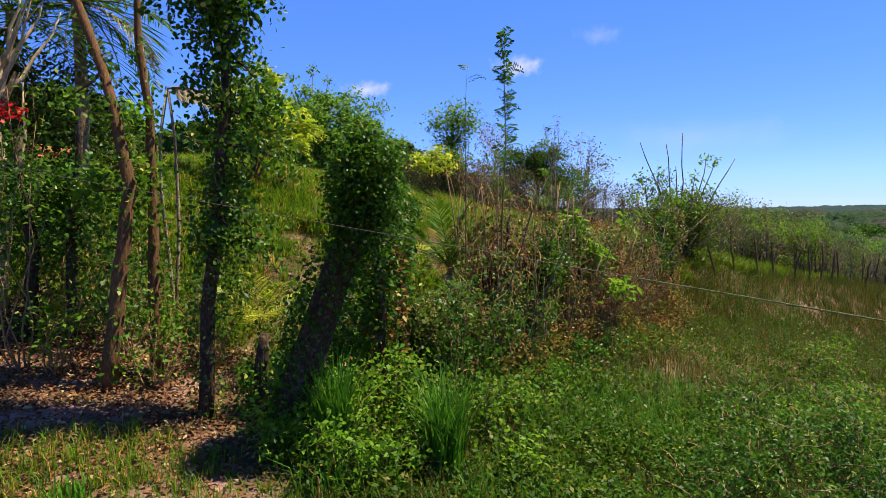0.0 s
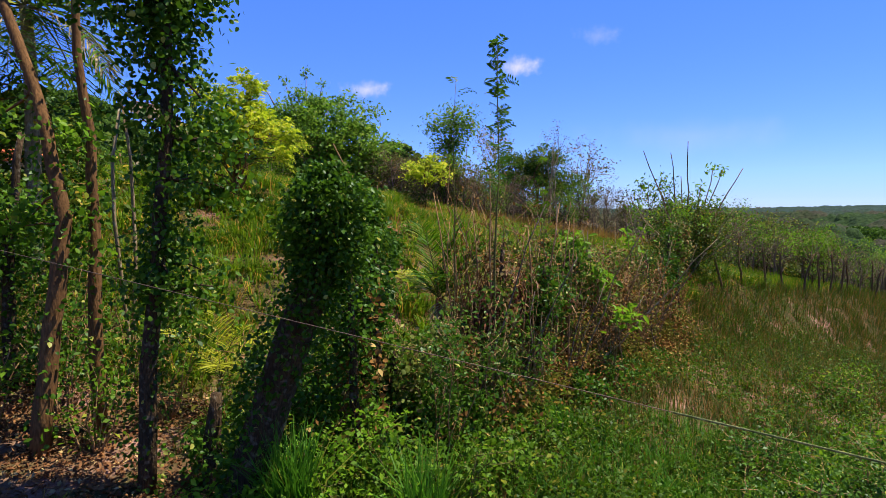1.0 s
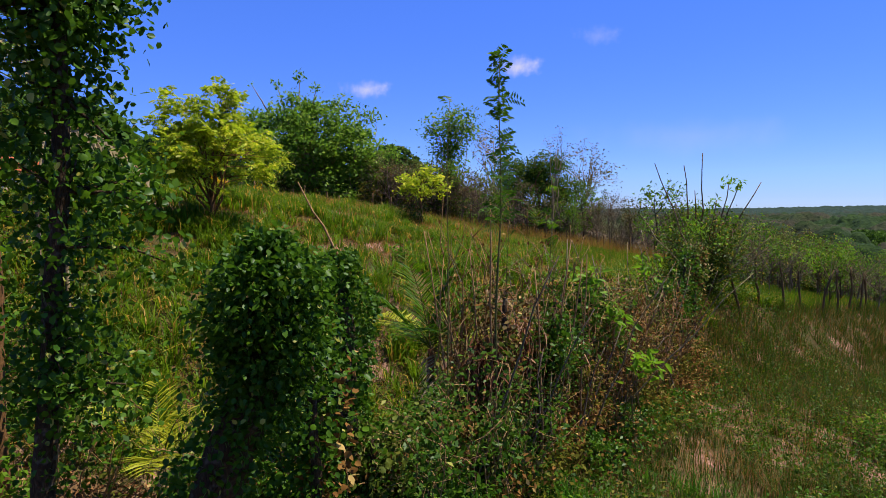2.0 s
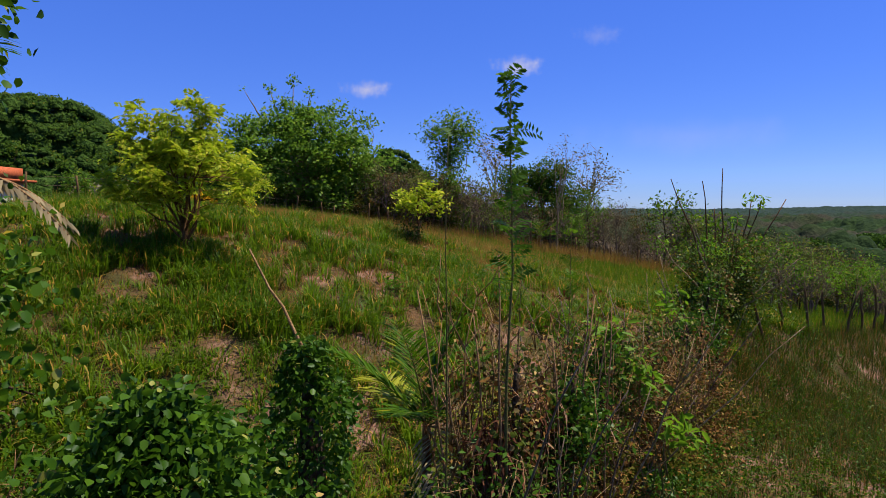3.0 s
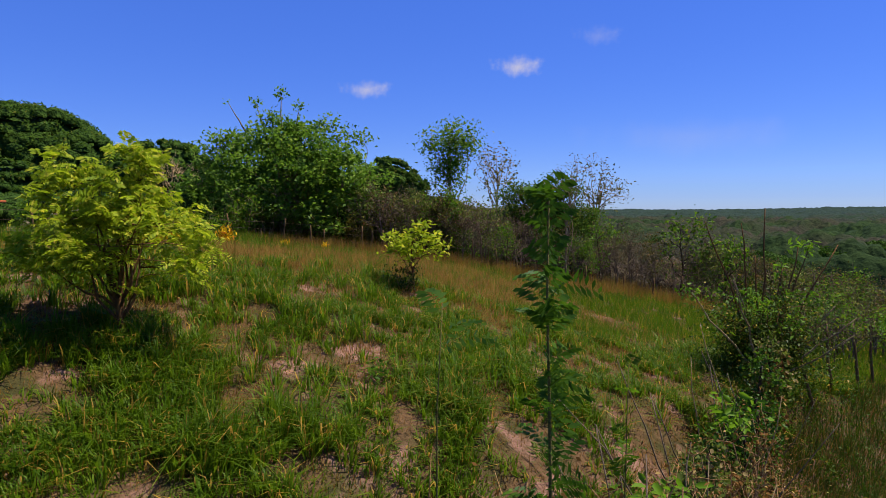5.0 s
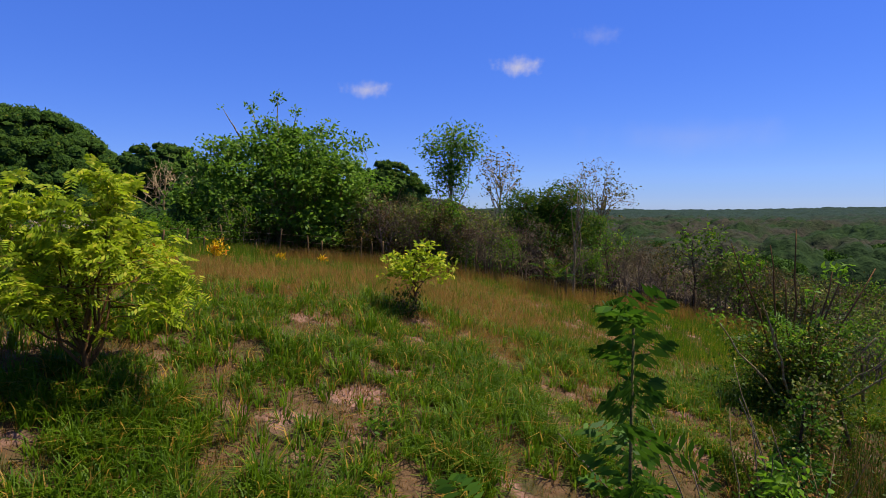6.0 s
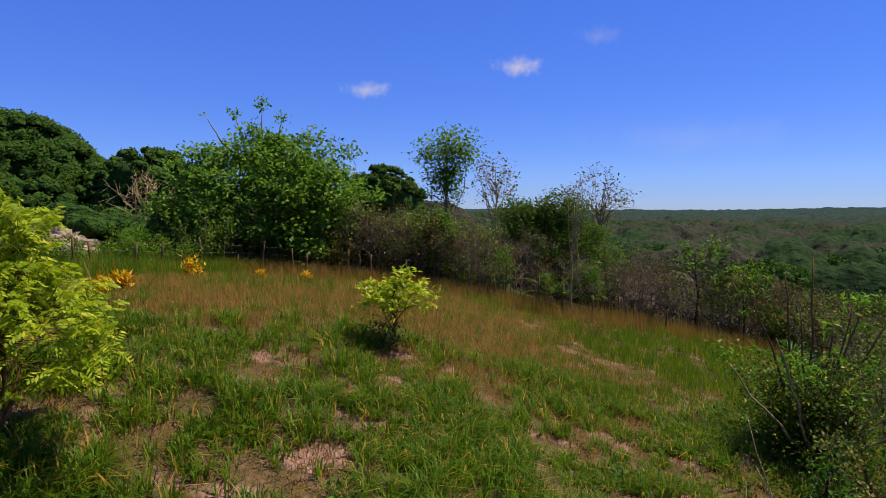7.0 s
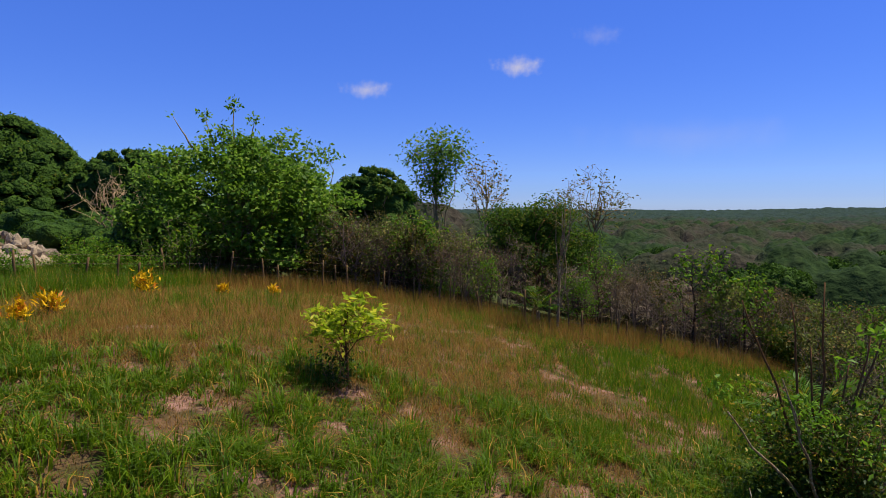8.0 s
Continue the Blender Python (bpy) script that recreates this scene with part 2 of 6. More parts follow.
def make_mesh(name, V, F, mat, smooth=False):
    """A mesh from an (n, 3) array and one or more arrays of faces."""
    me = bpy.data.meshes.new(name)
    faces = [np.asarray(f, np.int32) for f in (F if isinstance(F, (list, tuple)) else [F]) if len(f)]
    V = np.asarray(V, np.float32)
    me.vertices.add(len(V))
    me.vertices.foreach_set("co", V.ravel())
    loops = np.concatenate([f.ravel() for f in faces])
    sizes = np.concatenate([np.full(len(f), f.shape[1], np.int32) for f in faces])
    me.loops.add(len(loops))
    me.loops.foreach_set("vertex_index", loops)
    me.polygons.add(len(sizes))
    me.polygons.foreach_set("loop_start", np.r_[0, np.cumsum(sizes)[:-1]].astype(np.int32))
    me.update(calc_edges=True)
    me.validate()
    if smooth:
        me.polygons.foreach_set("use_smooth", np.ones(len(sizes), bool))
    me.materials.append(mat)
    return me


def thing(name, at, label, category, group="", kind=""):
    ob = new(name)
    ob.empty_display_size = 0.2
    ob.location = at
    return tagged(ob, label, category, group, kind)


def part(name, V, F, mat, parent, label="", smooth=False):
    ob = new(name, make_mesh(name, V, F, mat, smooth))
    ob.parent = parent
    if name in ("branchwork", "crown", "creeper", "foliage", "leaf_cluster"):
        tagged(ob, kind="stuff")
    return tagged(ob, label)


def single(name, at, V, F, mat, label, category, group="", kind="", smooth=False):
    ob = new(name, make_mesh(name, V, F, mat, smooth))
    ob.location = at
    return tagged(ob, label, category, group, kind)


def join(*pieces):
    """Joins (V, F) pairs whose faces have equal size."""
    vs, fs, n = [], [], 0
    for V, F in pieces:
        if len(V):
            vs.append(V)
            fs.append(np.asarray(F) + n)
            n += len(V)
    return np.concatenate(vs), np.concatenate(fs)


def unit(a):
    return a / np.maximum(np.linalg.norm(a, axis=-1, keepdims=True), 1e-9)


def tube(points, radii, sides=7):
    """A tapered round stem along a polyline, with closed ends."""
    P = np.asarray(points, float)
    r = np.broadcast_to(np.asarray(radii, float), (len(P),))
    T = unit(np.gradient(P, axis=0))
    ref = np.array([1.0, 0.0, 0.0]) if abs(T[0][0]) < 0.8 else np.array([0.0, 1.0, 0.0])
    A = unit(np.cross(T, ref))
    B = np.cross(T, A)
    ang = np.linspace(0, 2 * math.pi, sides, endpoint=False)
    V = (P[:, None] + r[:, None, None] * (np.cos(ang)[None, :, None] * A[:, None] + np.sin(ang)[None, :, None] * B[:, None])).reshape(-1, 3)
    V = np.concatenate([V, P[:1], P[-1:]])
    F = []
    n = len(P)
    for i in range(n - 1):
        for j in range(sides):
            k = (j + 1) % sides
            F.append((i * sides + j, i * sides + k, (i + 1) * sides + k, (i + 1) * sides + j))
    for j in range(sides):
        k = (j + 1) % sides
        F.append((n * sides, k, j, n * sides))
        F.append((n * sides + 1, (n - 1) * sides + j, (n - 1) * sides + k, n * sides + 1))
    F = np.array(F)
    return V, F


def clean(V, F):
    """Splits quads into triangles and drops those without area."""
    T = np.concatenate([F[:, [0, 1, 2]], F[:, [0, 2, 3]]])
    ok = (T[:, 0] != T[:, 1]) & (T[:, 1] != T[:, 2]) & (T[:, 0] != T[:, 2])
    return V, T[ok]


def stem(points, radii, sides=6):
    return clean(*tube(points, radii, sides))


def twig(a, b, r0, r1):
    """A straight thin twig with three sides and open ends."""
    a, b = np.asarray(a, float), np.asarray(b, float)
    T = unit(b - a)
    A = unit(np.cross(T, np.array([0.3, 0.9, 0.2])))
    B = np.cross(T, A)
    ring = np.stack([A, -0.5 * A + 0.87 * B, -0.5 * A - 0.87 * B])
    return np.concatenate([a + ring * r0, b + ring * r1]), np.array([(0, 1, 4), (0, 4, 3), (1, 2, 5), (1, 5, 4), (2, 0, 3), (2, 3, 5)])


def wander(a, b, n=6, sway=0.1, sag=0.0):
    """A crooked way from a to b."""
    a, b = np.asarray(a, float), np.asarray(b, float)
    s = np.linspace(0, 1, n)[:, None]
    off = np.cumsum(rng.normal(0, 1, (n, 3)), 0)
    off -= s * off[-1]
    off *= sway * np.linalg.norm(b - a) / max(n, 1)
    P = a + (b - a) * s + off * np.sin(np.pi * s) ** 0.5
    P[:, 2] -= sag * np.sin(np.pi * s[:, 0])
    return P


def leaf_cards(C, size, up=0.5, aspect=0.5, out=None, fold=0.12, droop=0.0, round_=False, face=None):
    """A folded, pointed leaf at every place of C. out: a way in which each leaf points."""
    n = len(C)
    size = np.broadcast_to(np.asarray(size, float), (n,))[:, None] * rng.uniform(0.65, 1.3, (n, 1))
    N = unit(unit(rng.normal(size=(n, 3))) + np.array([0, 0, up]))
    if face is not None:
        N = unit(face + up * rng.normal(size=(n, 3)))
    D = rng.normal(size=(n, 3)) if out is None else out + 0.5 * rng.normal(size=(n, 3))
    D[:, 2] -= droop
    D = unit(D - (D * N).sum(1, keepdims=True) * N)
    S = np.cross(N, D)
    w = size * aspect * 0.5
    if round_:
        V = np.stack([C, C + D * size * 0.22 + S * w * 0.9 + N * size * fold * 0.6, C + D * size * 0.62 + S * w * 0.85 + N * size * fold, C + D * size,
                      C + D * size * 0.62 - S * w * 0.85 + N * size * fold, C + D * size * 0.22 - S * w * 0.9 + N * size * fold * 0.6], 1).reshape(-1, 3)
        k = np.arange(n)[:, None] * 6
        return V, np.concatenate([k + [0, 1, 2, 3], k + [0, 3, 4, 5]])
    V = np.stack([C, C + D * size * 0.45 + S * w + N * size * fold, C + D * size, C + D * size * 0.45 - S * w + N * size * fold], 1).reshape(-1, 3)
    return V, np.arange(4 * n).reshape(n, 4)


def pinnate(bases, ways, length, pairs=7, leaflet=0.09, width=0.035, sag=0.25, tumble=0.0, droop=0.18):
    """Feathery compound leaves: rows of leaflets on both sides of a bent midrib."""
    n = len(bases)
    D = unit(ways)
    side = unit(np.cross(D, np.array([0, 0, 1.0]) + tumble * rng.normal(size=(n, 3))) + 1e-6)
    nor = unit(np.cross(side, D))
    L = np.broadcast_to(np.asarray(length, float), (n,))
    vs = []
    for k in range(pairs):
        s = (k + 1) / pairs
        P = bases + D * (L * s)[:, None] - np.array([0, 0, 1.0]) * (sag * L * s * s)[:, None]
        ll = leaflet * (0.65 + 0.7 * math.sin(math.pi * (0.15 + 0.8 * s)))
        for sg in (-1, 1):
            W = unit(side * sg + D * 0.45 - np.array([0, 0, droop]) + 0.12 * rng.normal(size=(n, 3)))
            X = unit(np.cross(W, nor))
            vs.append(np.stack([P, P + W * ll * 0.5 + X * width * 0.5, P + W * ll, P + W * ll * 0.5 - X * width * 0.5], 1))
    V = np.concatenate(vs).reshape(-1, 3)
    return V, np.arange(len(V)).reshape(-1, 4)


def blades(P, height, width, lean=0.35, az=None, segments=2):
    """Grass blades that stand at P, narrow to a point and bend over."""
    n = len(P)
    h = np.broadcast_to(np.asarray(height, float), (n,))
    w = np.broadcast_to(np.asarray(width, float), (n,))
    az = rng.uniform(0, 2 * math.pi, n) if az is None else az
    ln = np.abs(rng.normal(lean, lean * 0.5, n))
    D = np.stack([np.cos(az), np.sin(az), np.zeros(n)], 1)
    S = np.stack([-np.sin(az), np.cos(az), np.zeros(n)], 1)
    Z = np.array([0, 0, 1.0])
    m1 = P + D * (h * ln * 0.25)[:, None] + Z * (h * 0.55)[:, None]
    tip = P + D * (h * ln)[:, None] + Z * (h * (1 - 0.35 * ln))[:, None]
    a = S * (w * 0.5)[:, None]
    if segments == 1:
        return np.stack([P - a, P + a, tip], 1).reshape(-1, 3), np.arange(3 * n).reshape(n, 3)
    V = np.stack([P - a, P + a, m1 + a * 0.8, m1 - a * 0.8, tip], 1).reshape(-1, 3)
    b = (np.arange(n) * 5)[:, None]
    return V, np.concatenate([b + [0, 1, 2], b + [0, 2, 3], b + [3, 2, 4]])


def field_noise(x, y, scale, seed):
    """Smooth noise from 0 to 1 over the plan."""
    g = np.random.default_rng(seed).random((64, 64))
    u, v = np.asarray(x) / scale + 17.3, np.asarray(y) / scale + 9.1
    i, j = np.floor(u).astype(int), np.floor(v).astype(int)
    a, b = u - i, v - j
    a, b = a * a * (3 - 2 * a), b * b * (3 - 2 * b)
    i0, i1, j0, j1 = i % 64, (i + 1) % 64, j % 64, (j + 1) % 64
    return (g[i0, j0] * (1 - a) + g[i1, j0] * a) * (1 - b) + (g[i0, j1] * (1 - a) + g[i1, j1] * a) * b


# ---- ground ----
def smooth(v, a, b):
    u = np.clip((v - a) / (b - a), 0, 1)
    return u * u * (3 - 2 * u)


SWELLS = (-0.52, 0.34, 0.43, 0.09, -0.2, 0.26, -0.41, 0.31, 0.17, -0.02, 0.07, 0.02, -0.5, -0.18, 0.03, 0.34, 0.15, 0.36, -0.32, 0.45)


def fence_side(x, y):
    """Metres uphill from the foot of the bank below the fence."""
    return -math.sin(0.6109) * (x - 1.2) + math.cos(0.6109) * (y - 10.6) - 2.5


LINE = np.array([(-30, 12.0), (-6.0, 8.4), (-3.0, 7.4), (-0.75, 6.9), (0.55, 8.9), (2.3, 11.3), (3.4, 12.9), (5.0, 15.2), (6.5, 17.4), (9.0, 19.9), (22.5, 31.3), (40, 46)])


def inside(x, y):
    """On the field's side of the fence."""
    return y > np.interp(x, LINE[:, 0], LINE[:, 1])


def ground_z(x, y):
    """A field on a knoll that falls over a bank to the verge, and beyond to a wooded valley."""
    x, y = np.asarray(x, float), np.asarray(y, float)
    s = fence_side(x, y)
    t = math.cos(0.6109) * (x - 1.2) + math.sin(0.6109) * (y - 10.6)
    X, Y, h = np.tanh(x / 20), np.tanh((y - 18) / 20), np.tanh(s)
    z = 1.784 - 3.734 * X + 1.423 * Y + 0.611 * h + 0.588 * h * np.tanh(t / 12) + 0.018 * X * Y - 1.97 * X * X - 2.616 * Y * Y
    n = 0
    for cx in (-8, -2, 4, 10):
        for cy in (6, 12, 18, 25, 33):
            z = z + SWELLS[n] * np.exp(-((x - cx) ** 2 + (y - cy) ** 2) / 25)
            n += 1
    return z - 6 * smooth(y + 0.9 * x, 46, 130)


def gz(x, y):
    return float(ground_z(x, y))


def hills(x, y):
    """Low wooded hills on the horizon."""
    return smooth(np.hypot(x, y), 350, 1200) * (-2 + 9 * field_noise(x, y, 260, 11) + 5 * field_noise(x, y, 90, 12) + 7 * smooth(x / (np.abs(y) + 1), 0.45, 0.75))


def build_ground():
    near = np.linspace(-26, 34, 131)
    steps = np.geomspace(1.0, 4200, 44)
    xs = np.concatenate([near[0] - steps[::-1], near, near[-1] + steps])
    ny = np.linspace(-14, 50, 141)
    ys = np.concatenate([ny[0] - steps[::-1], ny, ny[-1] + steps])
    X, Y = np.meshgrid(xs, ys)
    Z = ground_z(X, Y)
    far = np.hypot(X, Y)
    Z += (field_noise(X, Y, 0.8, 3) - 0.5) * 0.10 * (far < 60) + (field_noise(X, Y, 0.3, 5) - 0.5) * 0.04 * (far < 60)
    # wooded hills on the horizon
    Z += hills(X, Y)
    n, m = X.shape
    idx = np.arange(n * m).reshape(n, m)
    F = np.stack([idx[:-1, :-1], idx[:-1, 1:], idx[1:, 1:], idx[1:, :-1]], -1).reshape(-1, 4)
    single("ground", (0, 0, 0), np.stack([X, Y, Z], -1).reshape(-1, 3), F, GROUND, "grassy ground with bare reddish soil patches", "ground", kind="structure", smooth=True)


build_ground()


# ---- plants ----
def dome(fine):
    """The upper part of a ball of radius 1, as (V, F)."""
    bm = bmesh.new()
    bmesh.ops.create_icosphere(bm, subdivisions=fine, radius=1)
    V = np.array([v.co[:] for v in bm.verts])
    F = np.array([[v.index for v in f.verts] for f in bm.faces])
    bm.free()
    return V, F[V[F][:, :, 2].mean(1) > -0.45]


DOMES = {1: dome(1), 2: dome(2), 3: dome(3)}


def crown_clumps(blobs, count):
    """Places of leafy clumps in a set of ellipsoids (x, y, z, rx, ry, rz), more of them near the outside."""
    blobs = np.asarray(blobs, float)
    vol = blobs[:, 3] * blobs[:, 4] * blobs[:, 5]
    pick = rng.choice(len(blobs), count, p=vol / vol.sum())
    d = unit(rng.normal(size=(count, 3)))
    r = rng.uniform(0.25, 1.05, (count, 1)) ** 0.55
    return blobs[pick, :3] + d * r * blobs[pick, 3:]


def tree(name, x, y, blobs, label, category="tree", group="", leaf_mat=None, bark=None, trunk_r=0.12, clumps=120, per=60, spread=0.35,
         size=0.12, up=1.1, aspect=0.5, limbs=7, style="simple", foot=None, sides=8, twigs=True, trunks=1, kind="", flat=0.7):
    """A tree: tapered trunk, crooked limbs, twigs, and a crown of clumped leaves. blobs are relative to its foot."""
    leaf_mat, bark = leaf_mat or LEAF_MID, bark or BARK_GREY
    z = gz(x, y) - 0.05 if foot is None else foot
    ob = thing(name, (x, y, z), label, category, group, kind)
    B = np.asarray(blobs, float)
    mid = (B[:, :3] * B[:, 3:4]).sum(0) / B[:, 3].sum()
    low = (B[:, 2] - B[:, 5]).min()
    C = crown_clumps(B, clumps)
    starts = []
    for k in range(trunks):
        lean = rng.normal(0, 0.25, 2) * (trunks > 1)
        fork = np.array([mid[0] * 0.35 + lean[0], mid[1] * 0.35 + lean[1], max(low * 0.9, mid[2] * 0.35)])
        top = np.array([mid[0] + 2 * lean[0], mid[1] + 2 * lean[1], mid[2] + 0.45 * B[:, 5].max()])
        a = wander((lean[0] * 0.4, lean[1] * 0.4, -0.1), fork, 5, 0.12)
        b = wander(fork, top, 6, 0.2)
        path = np.concatenate([a, b[1:]])
        rad = np.linspace(1, 0.16, len(path)) ** 0.9 * trunk_r
        rad[0] *= 1.35
        part("trunk", *stem(path, rad, sides), bark, ob, smooth=True)
        starts.append(path)
    order = rng.permutation(len(C))
    ends = C[order[:limbs]]
    limb_paths = []
    for k, e in enumerate(ends):
        path = starts[k % trunks]
        h = np.clip(0.25 + 0.6 * rng.random(), 0, 1)
        i = int(h * (len(path) - 1))
        limb = wander(path[i], e, 6, 0.22)
        limb_paths.append(limb)
        part("limb", *stem(limb, np.linspace(0.42, 0.07, 6) * trunk_r, 5), bark, ob, smooth=True)
    if twigs:
        tv = []
        pool = np.concatenate(limb_paths + starts)
        for c in C[order[limbs:]]:
            j = np.argmin(((pool - c) ** 2).sum(1) + 3.0 * np.clip(pool[:, 2] - c[2], 0, None))
            tv.append(stem(wander(pool[j], c, 4, 0.2), np.linspace(0.13, 0.03, 4) * trunk_r + 0.002, 3))
        part("branchwork", *join(*tv), bark, ob)
    if per:
        n = clumps * per
        owner = np.repeat(np.arange(clumps), per)
        if style == "simple":
            P = C[owner] + rng.normal(size=(n, 3)) * spread * np.array([1, 1, flat])
            part("crown", *leaf_cards(P, size, up, aspect), leaf_mat, ob)
        else:
            P = C[owner] + rng.normal(size=(n, 3)) * spread * 0.35
            W = rng.normal(size=(n, 3)) * np.array([1, 1, 0.5]) + (C[owner] - mid) * 0.3 + np.array([0, 0, 0.35])
            part("crown", *pinnate(P, W, size * rng.uniform(0.7, 1.2, n), 6, size * 0.36, size * 0.16, 0.45, 0.5, 0.5), leaf_mat, ob)
    return ob


def shell(blobs, count, low=-0.35):
    """Places on the outside of a set of ellipsoids, with the way outwards at each."""
    B = np.asarray(blobs, float)
    area = B[:, 3] * B[:, 5] + B[:, 4] * B[:, 5] + B[:, 3] * B[:, 4]
    pick = rng.choice(len(B), count * 4, p=area / area.sum())
    d = unit(rng.normal(size=(count * 4, 3)))
    P = B[pick, :3] + d * B[pick, 3:]
    free = d[:, 2] > low
    for k in range(len(B)):
        free &= (((P - B[k, :3]) / B[k, 3:]) ** 2).sum(1) > 0.86
    keep = np.nonzero(free)[0][:count]
    return P[keep], d[keep]


def lumpy(V, seed):
    """Uneven bulges over a ball's corners."""
    return 0.72 + 0.36 * field_noise(V[:, 0] * 1.6 + V[:, 2] * 1.1 + seed, V[:, 1] * 1.6 - V[:, 2] * 0.8 + seed * 0.7, 1.0, 31) + 0.16 * field_noise(V[:, 0] * 4 + V[:, 2] * 3 + seed, V[:, 1] * 4 - V[:, 2] * 3, 1.0, 32)


def heaps(C, radius, fine):
    """Lumpy rounded heaps of foliage at the places C."""
    V, F = DOMES[fine]
    vs = [c + V * (lumpy(V, 7.3 * i % 50) * radius * rng.uniform(0.7, 1.3))[:, None] * np.array([1, 1, 0.8]) for i, c in enumerate(C)]
    return np.concatenate(vs), (np.arange(len(C))[:, None, None] * len(V) + F[None]).reshape(-1, 3)


def canopy_tree(name, x, y, blobs, label, mat, leaf_mat, clumps=160, clump_r=0.8, leaves=9000, size=0.3, trunk_r=0.3, group="", trunks=1, foot=None):
    """A far tree with a closed crown: rounded heaps of foliage over its whole outside, roughened by leaves."""
    z = gz(x, y) - 0.1 if foot is None else foot
    ob = thing(name, (x, y, z), label, "tree", group)
    B = np.asarray(blobs, float)
    C, D = shell(B, clumps)
    mid = B[:, :3].mean(0)
    for k in range(trunks):
        lean = rng.normal(0, 0.6, 2) * (trunks > 1)
        path = wander((lean[0], lean[1], -0.1), (mid[0] + 2 * lean[0], mid[1] + 2 * lean[1], mid[2]), 8, 0.12)
        part("trunk", *stem(path, np.linspace(1, 0.35, 8) * trunk_r, 7), BARK_GREY, ob, smooth=True)
    for e in C[:8]:
        part("limb", *stem(wander(path[4], e, 6, 0.15), np.linspace(0.4, 0.1, 6) * trunk_r, 5), BARK_GREY, ob, smooth=True)
    V, F = DOMES[3]
    part("foliage", (B[:, None, :3] + V[None] * lumpy(V, 3.0)[None, :, None] * 0.86 * B[:, None, 3:]).reshape(-1, 3), (np.arange(len(B))[:, None, None] * len(V) + F[None]).reshape(-1, 3), mat, ob, smooth=True)
    part("foliage", *heaps(C - D * clump_r * 0.5, clump_r, 2 if clump_r < 0.75 else 1), mat, ob, smooth=True)
    own = rng.integers(0, len(C), leaves)
    d = unit(rng.normal(size=(leaves, 3)) + D[own] * 0.8 + np.array([0, 0, 0.3]))
    P = C[own] - D[own] * clump_r * 0.5 + d * clump_r * rng.uniform(0.85, 1.12, (leaves, 1)) * np.array([1, 1, 0.8])
    part("crown", *leaf_cards(P, size, 0.5, 0.55, face=d), leaf_mat, ob)
    return ob


def bare_tree(name, height, wide, label, bark, leaf_mat=None, leaves=0, size=0.12, limbs=9, group="", trunk_r=0.06, low=0.25, rise=0.8):
    """A tree of forking twigs with few leaves or none, standing at the origin."""
    ob = thing(name, (0, 0, 0), label, "tree", group)
    trunk = wander((0, 0, -0.15), (*rng.normal(0, 0.06 * height, 2), height * 0.9), 9, 0.14)
    part("trunk", *stem(trunk, np.linspace(1, 0.2, 9) * trunk_r, 5), bark, ob, smooth=True)
    tv, tips = [], []
    for k in range(limbs):
        f = rng.uniform(low, 0.95)
        a = np.array([np.interp(f, np.linspace(0, 1, 9), trunk[:, j]) for j in range(3)])
        az = 2.4 * k + rng.normal(0, 0.4)
        L = wide * (1.25 - 0.7 * f) * rng.uniform(0.7, 1.2)
        e = a + np.array([math.cos(az) * L, math.sin(az) * L, L * rise * rng.uniform(0.5, 1.5)])
        limb = wander(a, e, 5, 0.22)
        tv.append(stem(limb, np.linspace(0.5, 0.14, 5) * trunk_r * (1.1 - 0.5 * f), 3))
        for j in range(4):
            b = limb[rng.integers(1, 5)]
            g = b + (rng.normal(0, 0.28, 3) + np.array([0, 0, 0.30])) * L
            fork = wander(b, g, 3, 0.2)
            tv.append(twig(fork[0], fork[1], 0.17 * trunk_r, 0.12 * trunk_r))
            tv.append(twig(fork[1], fork[2], 0.12 * trunk_r, 0.06 * trunk_r))
            for i in range(4):
                c = fork[rng.integers(1, 3)]
                t = c + (rng.normal(0, 0.16, 3) + np.array([0, 0, 0.12])) * L
                tv.append(twig(c, t, 0.10 * trunk_r + 0.002, 0.03 * trunk_r + 0.002))
                tips.append(t)
    part("branchwork", *join(*tv), bark, ob)
    if leaves:
        T = np.array(tips)
        P = T[rng.integers(0, len(T), leaves)] + rng.normal(0, 0.10 * wide, (leaves, 3))
        part("foliage", *leaf_cards(P, size, 0.7, 0.5), leaf_mat, ob)
    return ob


def place(ob, x, y, grow, turn):
    """Stands a copy of a thing on the ground."""
    return copy_thing(ob, Matrix.Translation((x, y, gz(x, y))) @ Matrix.Rotation(turn, 4, "Z") @ Matrix.Scale(grow, 4))


